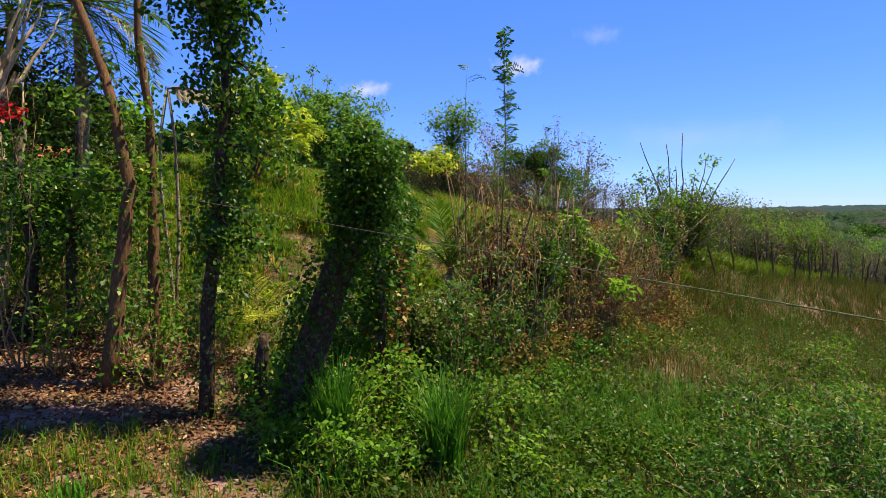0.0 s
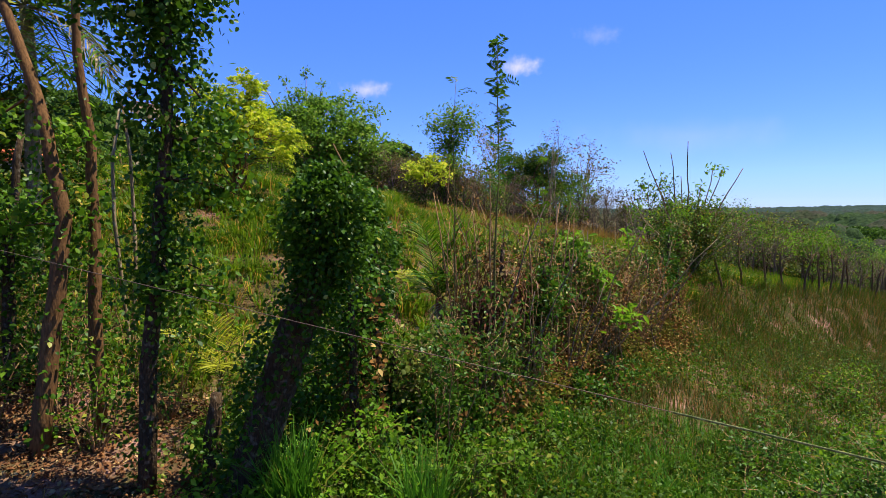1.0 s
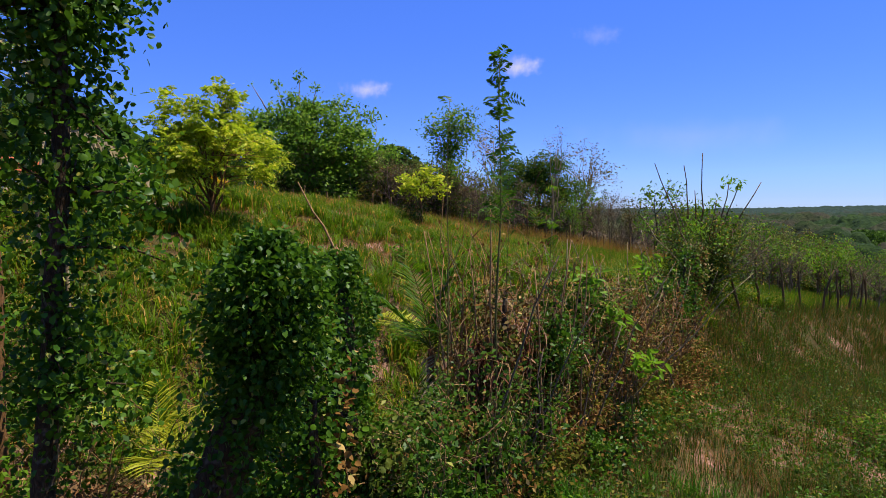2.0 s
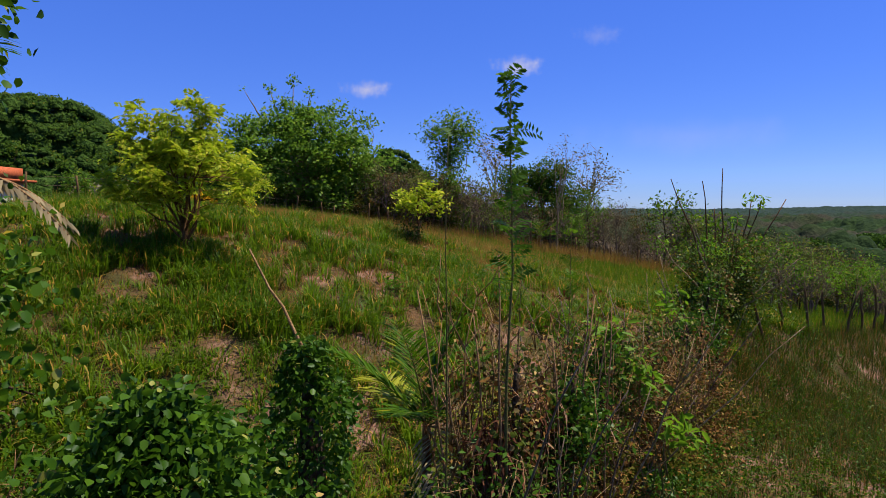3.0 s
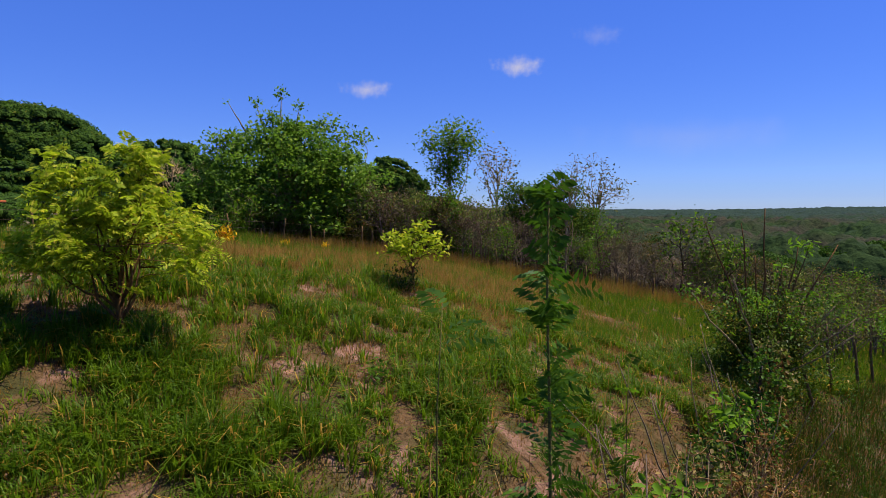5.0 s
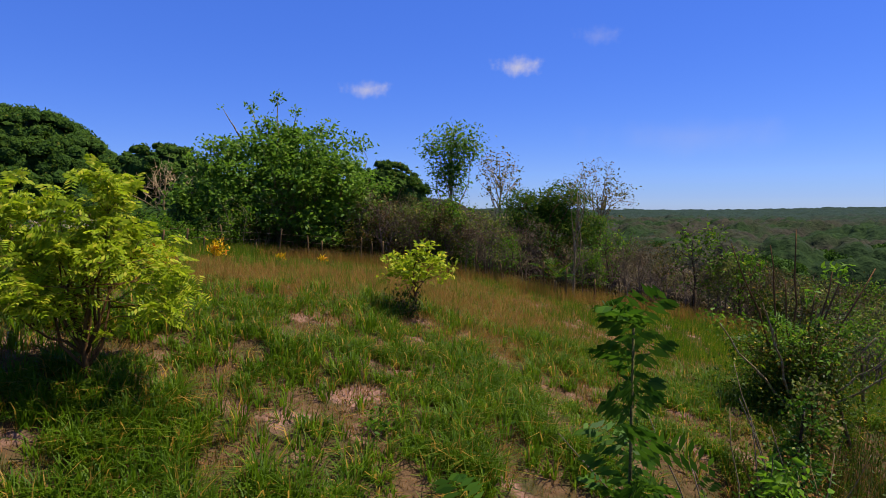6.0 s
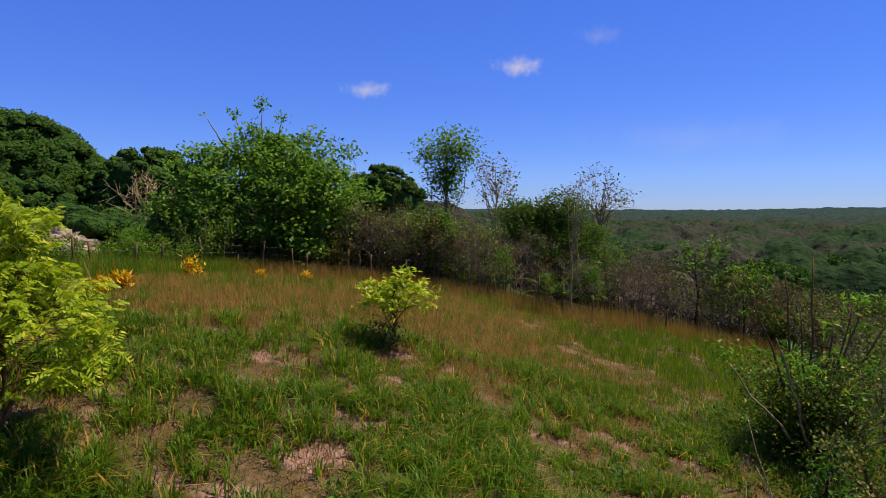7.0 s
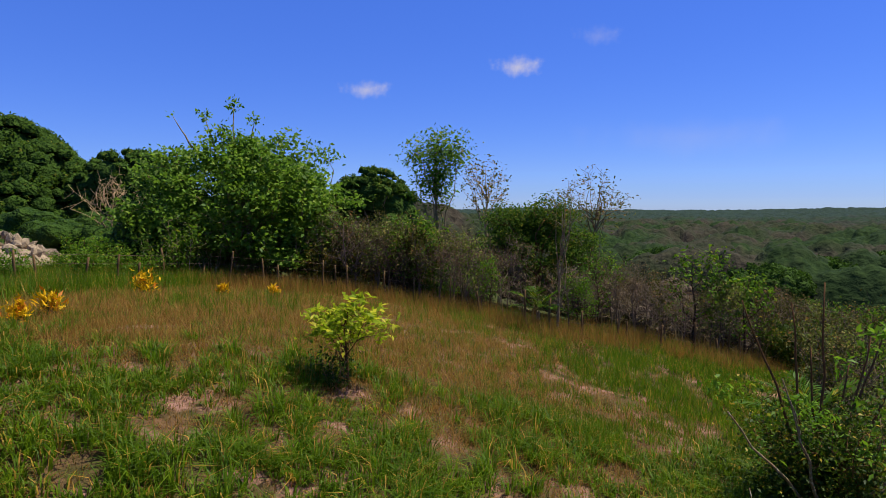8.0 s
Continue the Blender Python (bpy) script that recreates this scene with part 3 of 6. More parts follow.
def palm(name, x, y, heart, label, fronds=10, length=1.3, mat=None, lift=(0.2, 1.4), bark=None, trunk_r=0.06, dead=0, foot=None, leaflets=26, width=0.03, lean=(0, 0), category="palm", yellow=0, bend=0.75):
    """A palm: a stem, and fronds that are each a bent midrib with two rows of narrow leaflets."""
    z = gz(x, y) - 0.03 if foot is None else foot
    ob = thing(name, (x, y, z), label, category)
    top = np.array([lean[0], lean[1], heart - z])
    part("trunk", *stem(wander((0, 0, -0.05), top, 6, 0.06), np.linspace(trunk_r * 1.3, trunk_r * 0.8, 6), 8), bark or BARK_GREY, ob, smooth=True)
    for k in range(fronds + dead):
        az = 2.4 * k + rng.uniform(-0.3, 0.3)
        gone = k >= fronds
        if gone:
            az = 0.05 - 1.3 * (k - fronds)
        el = -0.25 if gone else lift[0] + (lift[1] - lift[0]) * (k / max(fronds - 1, 1))
        L = length * rng.uniform(0.8, 1.1)
        s = np.linspace(0, 1, leaflets)
        d = np.array([math.cos(az), math.sin(az), 0])
        ang = el - (1.1 if gone else bend) * s ** 1.5
        step = L / (leaflets - 1)
        P = top + np.cumsum(np.outer(np.cos(ang), d) * step + np.outer(np.sin(ang), [0, 0, 1]) * step, 0)
        side = np.array([-d[1], d[0], 0])
        col = PALM_DEAD if gone else (PALM_YELLOW if k < yellow else mat or PALM_GREEN)
        rib = part("frond", *stem(P, np.linspace(0.013, 0.003, leaflets) * (length / 1.3), 4), TWIG_DRY if gone else TWIG_GREEN, ob)
        T = unit(np.gradient(P, axis=0))
        vs = []
        use = slice(3, None)
        ll = (0.36 * length * np.sin(np.pi * np.clip(0.12 + 0.8 * s, 0, 1)) + 0.04)[use]
        for sg in (-1, 1):
            W = unit(side * sg + T[use] * 0.75 + np.array([0, 0, 0.25]) + rng.normal(0, 0.10, (leaflets - 3, 3)))
            droop = np.array([0, 0, -1.0]) * (0.75 if gone else 0.35)
            X = unit(np.cross(W, np.array([0, 0, 1.0]) + 0.3 * rng.normal(size=W.shape))) * width * 0.5
            A = P[use]
            M = A + W * ll[:, None] * 0.5 + droop * ll[:, None] * 0.12
            E_ = A + W * ll[:, None] + droop * ll[:, None] * 0.55
            vs.append(np.stack([A - X * 0.4, A + X * 0.4, M + X, M - X], 1))
            vs.append(np.stack([M - X, M + X, E_ + X * 0.1, E_ - X * 0.1], 1))
        V = np.concatenate(vs).reshape(-1, 3)
        part("leaf_blade", V, np.arange(len(V)).reshape(-1, 4), col, rib)
    return ob


def shrub(name, x, y, height, radius, label, stems=8, leaf_mat=None, bark=None, leaves=300, size=0.06, stem_r=0.012, up=0.8, twigs=4, flop=0.25, top=0.0, group="", aspect=0.5, z=None, category="shrub", droop=0.3):
    """A shrub of thin crooked stems that fork, with leaves along the forks."""
    base = gz(x, y) - 0.04 if z is None else z
    ob = thing(name, (x, y, base), label, category, group)
    tips = []
    tv = []
    for k in range(stems):
        az, r = rng.uniform(0, 2 * math.pi), radius * rng.uniform(0.2, 1.0)
        e = np.array([math.cos(az) * r, math.sin(az) * r, height * rng.uniform(0.6, 1.0)])
        a = np.array([math.cos(az), math.sin(az), 0]) * radius * 0.25 * rng.random()
        main = wander(a, e, 7, flop)
        part("stem", *stem(main, np.linspace(1, 0.25, 7) * stem_r, 5), bark or TWIG_DRY, ob)
        for j in range(twigs):
            i = rng.integers(2, 7)
            tip = main[i] + np.array([*rng.normal(0, radius * 0.35, 2), height * rng.uniform(0.02, 0.22)])
            w = wander(main[i], tip, 4, 0.25)
            tv.append(stem(w, np.linspace(0.5, 0.15, 4) * stem_r, 3))
            tips.append(w)
    if tv:
        part("branchwork", *join(*tv), bark or TWIG_DRY, ob)
    if leaves:
        pool = np.concatenate(tips)
        pool = pool[pool[:, 2] >= top * height]
        P = pool[rng.integers(0, len(pool), leaves)] + rng.normal(0, radius * 0.10 + 0.03, (leaves, 3))
        P[:, 2] = np.maximum(P[:, 2], 0.06)
        part("foliage", *leaf_cards(P, size, up, aspect, droop=droop), leaf_mat or LEAF_MID, ob)
    return ob


def creeper(path, radius, n, size, mat, parent, hang=0.3, label="leafy creeper", out=0.45):
    """Creeper leaves that clothe a stem, with strands that hang down."""
    path = np.asarray(path, float)
    s = rng.uniform(0, len(path) - 1.001, n)
    i = s.astype(int)
    P = path[i] + (path[i + 1] - path[i]) * (s - i)[:, None]
    r = np.interp(s, np.arange(len(path)), np.broadcast_to(np.asarray(radius, float), (len(path),)))
    az = rng.uniform(0, 2 * math.pi, n)
    lump = 0.45 + 0.9 * field_noise(s * 2.1 + 3, np.abs(az - math.pi) * 1.1, 1.0, 21)
    d = np.stack([np.cos(az), np.sin(az), 0 * az], 1)
    rr = r * lump * rng.uniform(out, 1.0, n) ** 0.5
    P = P + d * rr[:, None] + rng.normal(0, 0.03, (n, 3))
    P[:, 2] -= hang * r * rng.random(n) ** 3
    V, F = leaf_cards(P, size, 0.35, 0.75, out=d * 0.8, droop=0.7, round_=True)
    return part("creeper", V, F, mat, parent, label)


def fence_tree(x, y, path, radius, crown, label, leaf_mat, bark, group="living fence trees", leaves=900, size=0.062, dress=None, tight=80):
    """A living fence post: a crooked stem given by offsets from its foot, dressed with creeper, with leafy growth near the top."""
    z = gz(x, y) - 0.05
    ob = thing("fence_tree", (x, y, z), label, "tree", group)
    P = np.asarray(path, float)
    fine = np.concatenate([wander(P[i], P[i + 1], 4, 0.08)[: -1] for i in range(len(P) - 1)] + [P[-1:]])
    part("trunk", *stem(fine, np.linspace(1.15, 0.45, len(fine)) * radius, 8), bark, ob, smooth=True)
    if dress:
        r, n = dress
        creeper(fine[: int(len(fine) * 0.8)], r, n, size * 0.8, leaf_mat if leaf_mat is LEAF_HEDGE else LEAF_IVY, ob)
    if crown:
        C = crown_clumps(crown, max(10, leaves // tight))
        tv = []
        for c in C:
            j = np.argmin(((fine - c) ** 2).sum(1))
            tv.append(stem(wander(fine[j], c, 4, 0.2), np.linspace(0.22, 0.05, 4) * radius + 0.002, 4))
        part("branchwork", *join(*tv), bark, ob)
        n = leaves
        Q = C[rng.integers(0, len(C), n)] + rng.normal(0, 0.125, (n, 3))
        part("crown", *leaf_cards(Q, size, 0.25, 0.75, droop=0.5, round_=True), leaf_mat, ob)
    return ob


def grass(name, P, height, width, mat, label, lean=0.35):
    P = np.asarray(P, float).copy()
    V, F = blades(P, height, width, lean)
    single(name, (0, 0, 0), V, F, mat, label, "grass", kind="stuff")


def scatter(n, x0, x1, y0, y1, keep):
    """Places on the ground inside a box of the plan, thinned by keep(x, y), a chance from 0 to 1."""
    x, y = rng.uniform(x0, x1, n), rng.uniform(y0, y1, n)
    ok = rng.random(n) < keep(x, y)
    return x[ok], y[ok]


def tufts(x, y, per, radius, jitter=0.5):
    """Blade feet in tufts round given places."""
    n = len(x)
    own = np.repeat(np.arange(n), per)
    a, r = rng.uniform(0, 2 * math.pi, n * per), radius * np.sqrt(rng.random(n * per))
    X, Y = x[own] + np.cos(a) * r, y[own] + np.sin(a) * r
    return np.stack([X, Y, ground_z(X, Y) - 0.03], 1), own


# ---- near grove by the verge ----
fence_tree(-3.75, 6.75, [(0, 0, 0), (0.10, 0.1, 1.3), (0.20, 0.2, 2.3), (0.0, 0.3, 3.2), (-0.55, 0.5, 4.6), (-0.9, 0.6, 6.0)], 0.085,
           [(-0.9, 0.4, 6.5, 1.2, 1.0, 0.6), (-0.9, 0.4, 6.7, 0.9, 0.9, 0.5), (-0.5, 0.5, 3.5, 0.4, 0.3, 0.25), (0.0, 0.3, 2.3, 0.4, 0.35, 0.4)], "slender red-brown leaning tree with sparse leaves in the living fence", LEAF_MID, BARK_BROWN, leaves=4200, size=0.075, dress=(0.15, 450))
fence_tree(-3.45, 7.25, [(0, 0, 0), (0.0, 0, 1.4), (-0.05, 0.1, 2.7), (-0.15, 0.1, 4.0), (-0.2, 0.1, 5.8)], 0.07,
           [(-0.9, 0.0, 6.6, 1.0, 0.9, 0.6), (-0.7, -0.3, 6.8, 0.8, 0.9, 0.5), (0.1, 0, 3.0, 0.3, 0.25, 0.3), (-0.1, 0, 4.2, 0.2, 0.2, 0.2)], "slender grey tree with a few bright leaves in the living fence", LEAF_FRESH, BARK_BROWN, size=0.07, leaves=3400, dress=(0.15, 450))
fence_tree(-2.5, 6.3, [(0, 0, 0), (0.05, 0.0, 1.2), (0.22, -0.1, 2.2), (0.32, -0.1, 3.2), (0.38, -0.1, 4.8), (0.35, -0.1, 6.0)], 0.075,
           [(0.40, -0.1, 3.9, 0.40, 0.38, 0.9), (0.52, 0, 2.9, 0.42, 0.4, 0.7), (0.28, 0, 4.7, 0.40, 0.36, 0.7), (0.2, -0.1, 5.5, 0.75, 0.6, 0.7), (0.1, -0.1, 4.6, 0.6, 0.5, 0.6), (0.35, 0, 2.1, 0.35, 0.3, 0.6)],
           "dark-stemmed tree dressed in round leaves in the living fence", LEAF_IVY, BARK_DARK, leaves=14000, size=0.056, dress=(0.20, 1100), tight=110)
fence_tree(-5.35, 7.9, [(0, 0, 0), (0.05, 0, 1.2), (-0.1, 0, 1.9), (-0.15, 0.1, 2.6)], 0.08,
           [(0, 0, 1.7, 0.7, 0.5, 0.7), (-0.2, 0, 2.5, 0.4, 0.4, 0.4)], "dark living fence post smothered in creeper", LEAF_IVY, BARK_DARK, leaves=1500, dress=(0.3, 600))
fence_tree(-4.85, 7.9, [(0, 0, 0), (0, 0.05, 1.1), (0.1, 0, 2.0), (0.2, 0.1, 3.0)], 0.075,
           [(0.1, 0, 1.9, 0.6, 0.5, 0.7)], "dark living fence post smothered in creeper", LEAF_IVY, BARK_DARK, leaves=1300, dress=(0.28, 600))
fence_tree(-6.2, 8.2, [(0, 0, 0), (0, 0.05, 1.1), (0.1, 0, 2.0), (0.5, 0.1, 3.2)], 0.08,
           [(0.1, 0, 1.6, 0.7, 0.5, 0.8)], "dark living fence post smothered in creeper", LEAF_IVY, BARK_DARK, leaves=1300, dress=(0.28, 500))
fence_tree(-1.95, 6.5, [(0, 0, 0), (-0.02, 0, 0.5), (0.03, 0, 0.95)], 0.11, None, "short broken stump with a creeper in the living fence", LEAF_IVY, BARK_DARK, dress=(0.24, 800))

# leaning trunk with a ball of creeper, and a stump under a cone of creeper
trunk_foot = (-1.60, 6.15)
snag = thing("leaning_tree", (*trunk_foot, gz(*trunk_foot) - 0.08), "thick dark leaning dead trunk topped with a mass of creeper", "tree")
snag_path = np.array([(0, 0, 0), (0.17, -0.05, 0.7), (0.42, -0.12, 1.4), (0.72, -0.25, 2.1), (0.87, -0.35, 2.75)])
part("trunk", *stem(np.concatenate([wander(snag_path[i], snag_path[i + 1], 3, 0.05)[:-1] for i in range(4)] + [snag_path[-1:]]), np.linspace(0.19, 0.13, 9), 12), BARK_DARK, snag, smooth=True)
creeper(np.array([(0.75, -0.25, 2.25), (0.85, -0.32, 2.6), (0.87, -0.35, 2.9), (0.87, -0.35, 3.12)]), (0.34, 0.46, 0.38, 0.12), 10500, 0.040, LEAF_IVY, snag, hang=1.3, out=0.15)
creeper(np.array([(-0.08, -0.05, 0.0), (0.10, -0.05, 0.8), (0.36, -0.12, 1.5), (0.70, -0.25, 2.15)]), (0.26, 0.25, 0.27, 0.34), 2300, 0.050, LEAF_IVY, snag, hang=0.9)
stump = thing("tree_stump", (-0.64, 7.8, gz(-0.64, 7.8) - 0.06), "tall stump hidden under a cone of hanging creeper", "tree stump")
stump_path = np.array([(0.05, 0, 0), (0, 0, 1.2), (0.02, 0, 2.3), (0.0, 0.0, 2.85)])
part("trunk", *stem(stump_path * np.array([1, 1, 0.95]), np.array([0.15, 0.13, 0.09, 0.03]), 9), BARK_DARK, stump, smooth=True)
creeper(stump_path + np.array([0, 0, 0.08]), (0.46, 0.38, 0.30, 0.12), 6500, 0.044, LEAF_IVY, stump, hang=0.8)
part("dead_stick", *stem(wander((0.0, 0.0, 2.8), (-0.42, 0.10, 3.55), 6, 0.12), np.linspace(0.014, 0.006, 6), 5), TWIG_DRY, stump, "bare dead stick")

# thin living posts with creeper further along the fence
FENCE = np.array([(-0.75, 6.9), (0.55, 8.9), (2.3, 11.3), (3.4, 12.9), (5.0, 15.2), (6.5, 17.4)])
reach = np.r_[0, np.cumsum(np.hypot(*np.diff(FENCE, axis=0).T))]
for s in np.arange(0.2, reach[-1], 0.62):
    x, y = np.interp(s, reach, FENCE[:, 0]) + rng.normal(0, 0.10), np.interp(s, reach, FENCE[:, 1]) + rng.normal(0, 0.10)
    h = rng.uniform(1.9, 2.75) if s > 3.2 else rng.uniform(1.15, 1.55) if s > 0.7 else 2.3
    r = rng.uniform(0.20, 0.36)
    lean = rng.normal(0, 0.10, 2)
    post = fence_tree(x, y, [(0, 0, 0), (lean[0] * 0.4, lean[1] * 0.4, h * 0.35), (lean[0] * 0.7, lean[1], h * 0.7), (lean[0], lean[1], h)], rng.uniform(0.04, 0.075), [(lean[0], 0, h * 0.78, r, r, h * 0.26)], "thin living fence post hung with creeper", LEAF_IVY if rng.random() < 0.5 else LEAF_HEDGE, BARK_DARK, leaves=int(rng.uniform(500, 1300)), size=0.062, dress=(0.17, int(rng.uniform(250, 600))))
    if rng.random() < 0.65:
        creeper(np.array([(0, 0, 0.3), (0.05, 0, h * 0.5), (0.05, 0, h * 0.95)]), (0.20, 0.26, 0.22), 420, 0.07, LEAF_DRY, post, hang=1.2, label="dead brown creeper")

# palm behind the grove, with a dead frond hanging
palm("palm", -5.75, 9.8, 5.85, "feathery palm with hanging fronds behind the grove", fronds=20, length=1.7, lift=(-0.7, 1.3), trunk_r=0.10, dead=1, leaflets=38, width=0.028, bend=1.0)
palm("palm", -7.2, 10.4, 5.9, "feathery palm with hanging fronds behind the grove", fronds=14, length=1.8, lift=(-0.5, 1.3), trunk_r=0.10, leaflets=34, width=0.028, bend=1.0)


def dead_frond(x, y, z, way, length, label):
    """A fallen palm frond, caught in the scrub: a bent midrib with limp pale leaflets."""
    ob = thing("dead_palm_frond", (x, y, gz(x, y)), label, "palm frond", "dead fronds")
    s = np.linspace(0, 1, 34)[:, None]
    d = np.array([math.cos(way), math.sin(way), 0])
    P = np.array([0, 0, z - gz(x, y)]) + d * s * length + np.array([0, 0, 1.0]) * (0.25 * s - 0.75 * s ** 2) * length
    part("midrib", *stem(P, np.linspace(0.018, 0.005, 34), 5), TWIG_DRY, ob)
    part("stalk", *stem(wander((0, 0, -0.1), P[0], 6, 0.1), np.linspace(0.03, 0.02, 6), 5), BARK_GREY, ob)
    side = np.array([-d[1], d[0], 0])
    for k in range(3, 34):
        for sg in (-1, 1):
            W = unit(side * sg * 0.5 + d * 0.5 + np.array([0, 0, -0.9]) + rng.normal(0, 0.15, 3))
            L = length * (0.28 - 0.15 * k / 34)
            X = d * 0.018
            part("leaflet", np.array([P[k] - X, P[k] + X, P[k] + W * L * 0.5 + X, P[k] + W * L]), np.array([(0, 1, 2, 3)]), PALM_DEAD, ob)
    return ob


dead_frond(-3.9, 8.75, 4.3, 0.0, 1.05, "limp pale dead palm frond caught in the grove")
dead_frond(-3.95, 8.9, 4.28, 0.45, 0.9, "limp pale dead palm frond caught in the grove")
tree("bare_tree", -6.1, 8.3, [(0.1, 0, 3.9, 1.0, 0.8, 1.0)], "pale bare-limbed tree with few leaves in the grove", leaf_mat=LEAF_MID, bark=BARK_PALE, trunk_r=0.11, clumps=16, per=4, limbs=9, spread=0.2)
tree("grove_tree", -6.9, 10.2, [(0, 0, 2.2, 1.5, 1.0, 1.2), (1.2, 0.3, 1.5, 0.9, 0.8, 0.8), (-1.2, 0, 2.8, 1.2, 0.9, 0.9)], "dark leafy tree in the shade of the grove", leaf_mat=LEAF_DARK, bark=BARK_BROWN, clumps=110, per=60, size=0.11, trunk_r=0.09)
red = shrub("red_flowering_shrub", -4.9, 7.0, 3.3, 0.45, "slender shrub with bright red flowers at its top", stems=6, leaf_mat=LEAF_MID, leaves=420, size=0.07)
part("foliage", *leaf_cards(np.array([0.02, -0.1, 3.72 - gz(-4.9, 7.0)]) + rng.normal(0, 0.05, (90, 3)) * np.array([2.2, 1, 1]), 0.05, 0.5, 0.9), FLOWER_RED, red, "red blossoms")

for x, y, h, r, n in ((-3.3, 6.9, 1.0, 0.45, 420), (-2.95, 7.7, 1.3, 0.5, 520), (-4.0, 7.5, 1.2, 0.5, 520), (-4.5, 7.0, 0.9, 0.5, 420), (-1.9, 7.4, 1.2, 0.5, 520), (-5.6, 7.2, 1.0, 0.6, 520), (-3.6, 8.6, 1.3, 0.6, 600), (-6.3, 7.5, 1.5, 0.7, 900), (-5.3, 8.4, 1.8, 0.7, 1000), (-6.9, 8.8, 1.9, 0.8, 1100), (-4.3, 8.0, 1.6, 0.6, 800), (-7.6, 9.2, 2.0, 0.9, 1100), (-4.9, 8.8, 1.4, 0.7, 700), (-2.0, 8.6, 1.1, 0.5, 500)):
    shrub("grove_shrub", x, y, h, r, "leafy shrub in the shade between the fence trees", stems=8, leaf_mat=LEAF_IVY if n > 500 else LEAF_MID, leaves=n, size=0.075, group="shrubs in the grove")

# seedling coconut palms
palm("coconut_seedling", 0.12, 10.2, 1.62, "young coconut palm with upright green fronds and a yellow one", fronds=9, length=1.25, lift=(0.30, 1.45), trunk_r=0.055, leaflets=44, width=0.026, bark=BARK_RED, yellow=2, bend=0.45, dead=2)
palm("coconut_seedling", -2.4, 7.9, 1.0, "small yellow-green coconut seedling in leaf litter", fronds=7, length=0.85, lift=(0.3, 1.4), trunk_r=0.04, leaflets=26, width=0.018, mat=PALM_YELLOW)
palm("coconut_seedling", 5.0, 32.8, 2.55, "young coconut palm beside the far fence", fronds=8, length=1.25, lift=(0.2, 1.4), trunk_r=0.08, leaflets=24, width=0.04)
palm("coconut_seedling", 9.0, 22.3, 1.9, "young coconut palm behind the bush", fronds=7, length=1.3, lift=(0.3, 1.4), trunk_r=0.07, leaflets=24, width=0.035)

# dry tangle along the fence
for x, y, h, r, st, lv, mat in ((0.7, 9.9, 2.5, 0.55, 12, 420, LEAF_DRY), (1.55, 10.7, 2.1, 0.7, 12, 520, LEAF_OLIVE), (2.35, 11.3, 1.9, 0.7, 11, 420, LEAF_OLIVE), (1.0, 9.0, 1.5, 0.6, 9, 620, LEAF_IVY),
                               (3.1, 12.4, 1.8, 0.8, 11, 500, LEAF_DRY), (0.2, 8.2, 1.4, 0.6, 9, 620, LEAF_IVY), (-0.6, 7.7, 1.3, 0.6, 8, 620, LEAF_IVY), (3.9, 13.6, 1.9, 0.7, 10, 420, LEAF_OLIVE), (4.6, 14.6, 1.7, 0.8, 10, 420, LEAF_OLIVE), (5.4, 15.8, 1.6, 0.8, 10, 420, LEAF_DRY),
                               (0.1, 7.6, 1.6, 0.6, 10, 800, LEAF_IVY), (0.7, 8.6, 1.9, 0.6, 10, 500, LEAF_IVY), (1.9, 10.9, 2.2, 0.6, 12, 600, LEAF_OLIVE), (2.7, 11.8, 2.0, 0.7, 11, 700, LEAF_DRY), (1.3, 9.7, 2.0, 0.6, 12, 700, LEAF_IVY), (3.6, 12.9, 2.1, 0.7, 11, 600, LEAF_OLIVE), (-1.2, 7.5, 1.4, 0.6, 9, 700, LEAF_IVY)):
    shrub("dry_shrub", x, y, h, r, "tangled half-dry shrub with brown leaves along the fence" if mat is LEAF_DRY else "tangled shrub with small green leaves along the fence", stems=st, leaf_mat=mat, leaves=int(lv * 1.5), size=0.068, twigs=6, group="shrubs along the fence")

for x, y, h, r, mat in ((0.9, 10.4, 1.2, 0.5, LEAF_HEDGE), (0.05, 9.9, 1.0, 0.4, LEAF_IVY), (0.3, 9.6, 0.9, 0.4, LEAF_HEDGE), (1.4, 11.1, 1.3, 0.55, LEAF_OLIVE), (1.9, 11.7, 1.2, 0.5, LEAF_HEDGE), (2.4, 12.3, 1.3, 0.55, LEAF_DRY), (1.1, 11.6, 0.9, 0.5, LEAF_OLIVE), (2.9, 12.9, 1.2, 0.55, LEAF_HEDGE), (3.4, 13.6, 1.2, 0.6, LEAF_OLIVE), (0.5, 10.9, 0.8, 0.45, LEAF_HEDGE), (4.0, 14.8, 1.2, 0.6, LEAF_HEDGE), (1.7, 12.6, 0.8, 0.5, LEAF_DRY)):
    shrub("low_shrub", x, y, h, r, "low twiggy half-dry shrub beside the fence", stems=12, leaf_mat=mat, leaves=800, size=0.07, twigs=6, bark=BARK_TWIG, group="low shrubs along the fence")
x, y = scatter(1500, -0.5, 5.5, 9, 17, lambda x, y: inside(x, y) * (y < np.interp(x, LINE[:, 0], LINE[:, 1]) + 1.6))
P, own = tufts(x, y, 16, 0.12)
grass("fence_grass", P, rng.uniform(0.25, 0.6, len(P)), 0.013, GRASS_MIXED, "rank half-dry grass along the fence", 0.5)
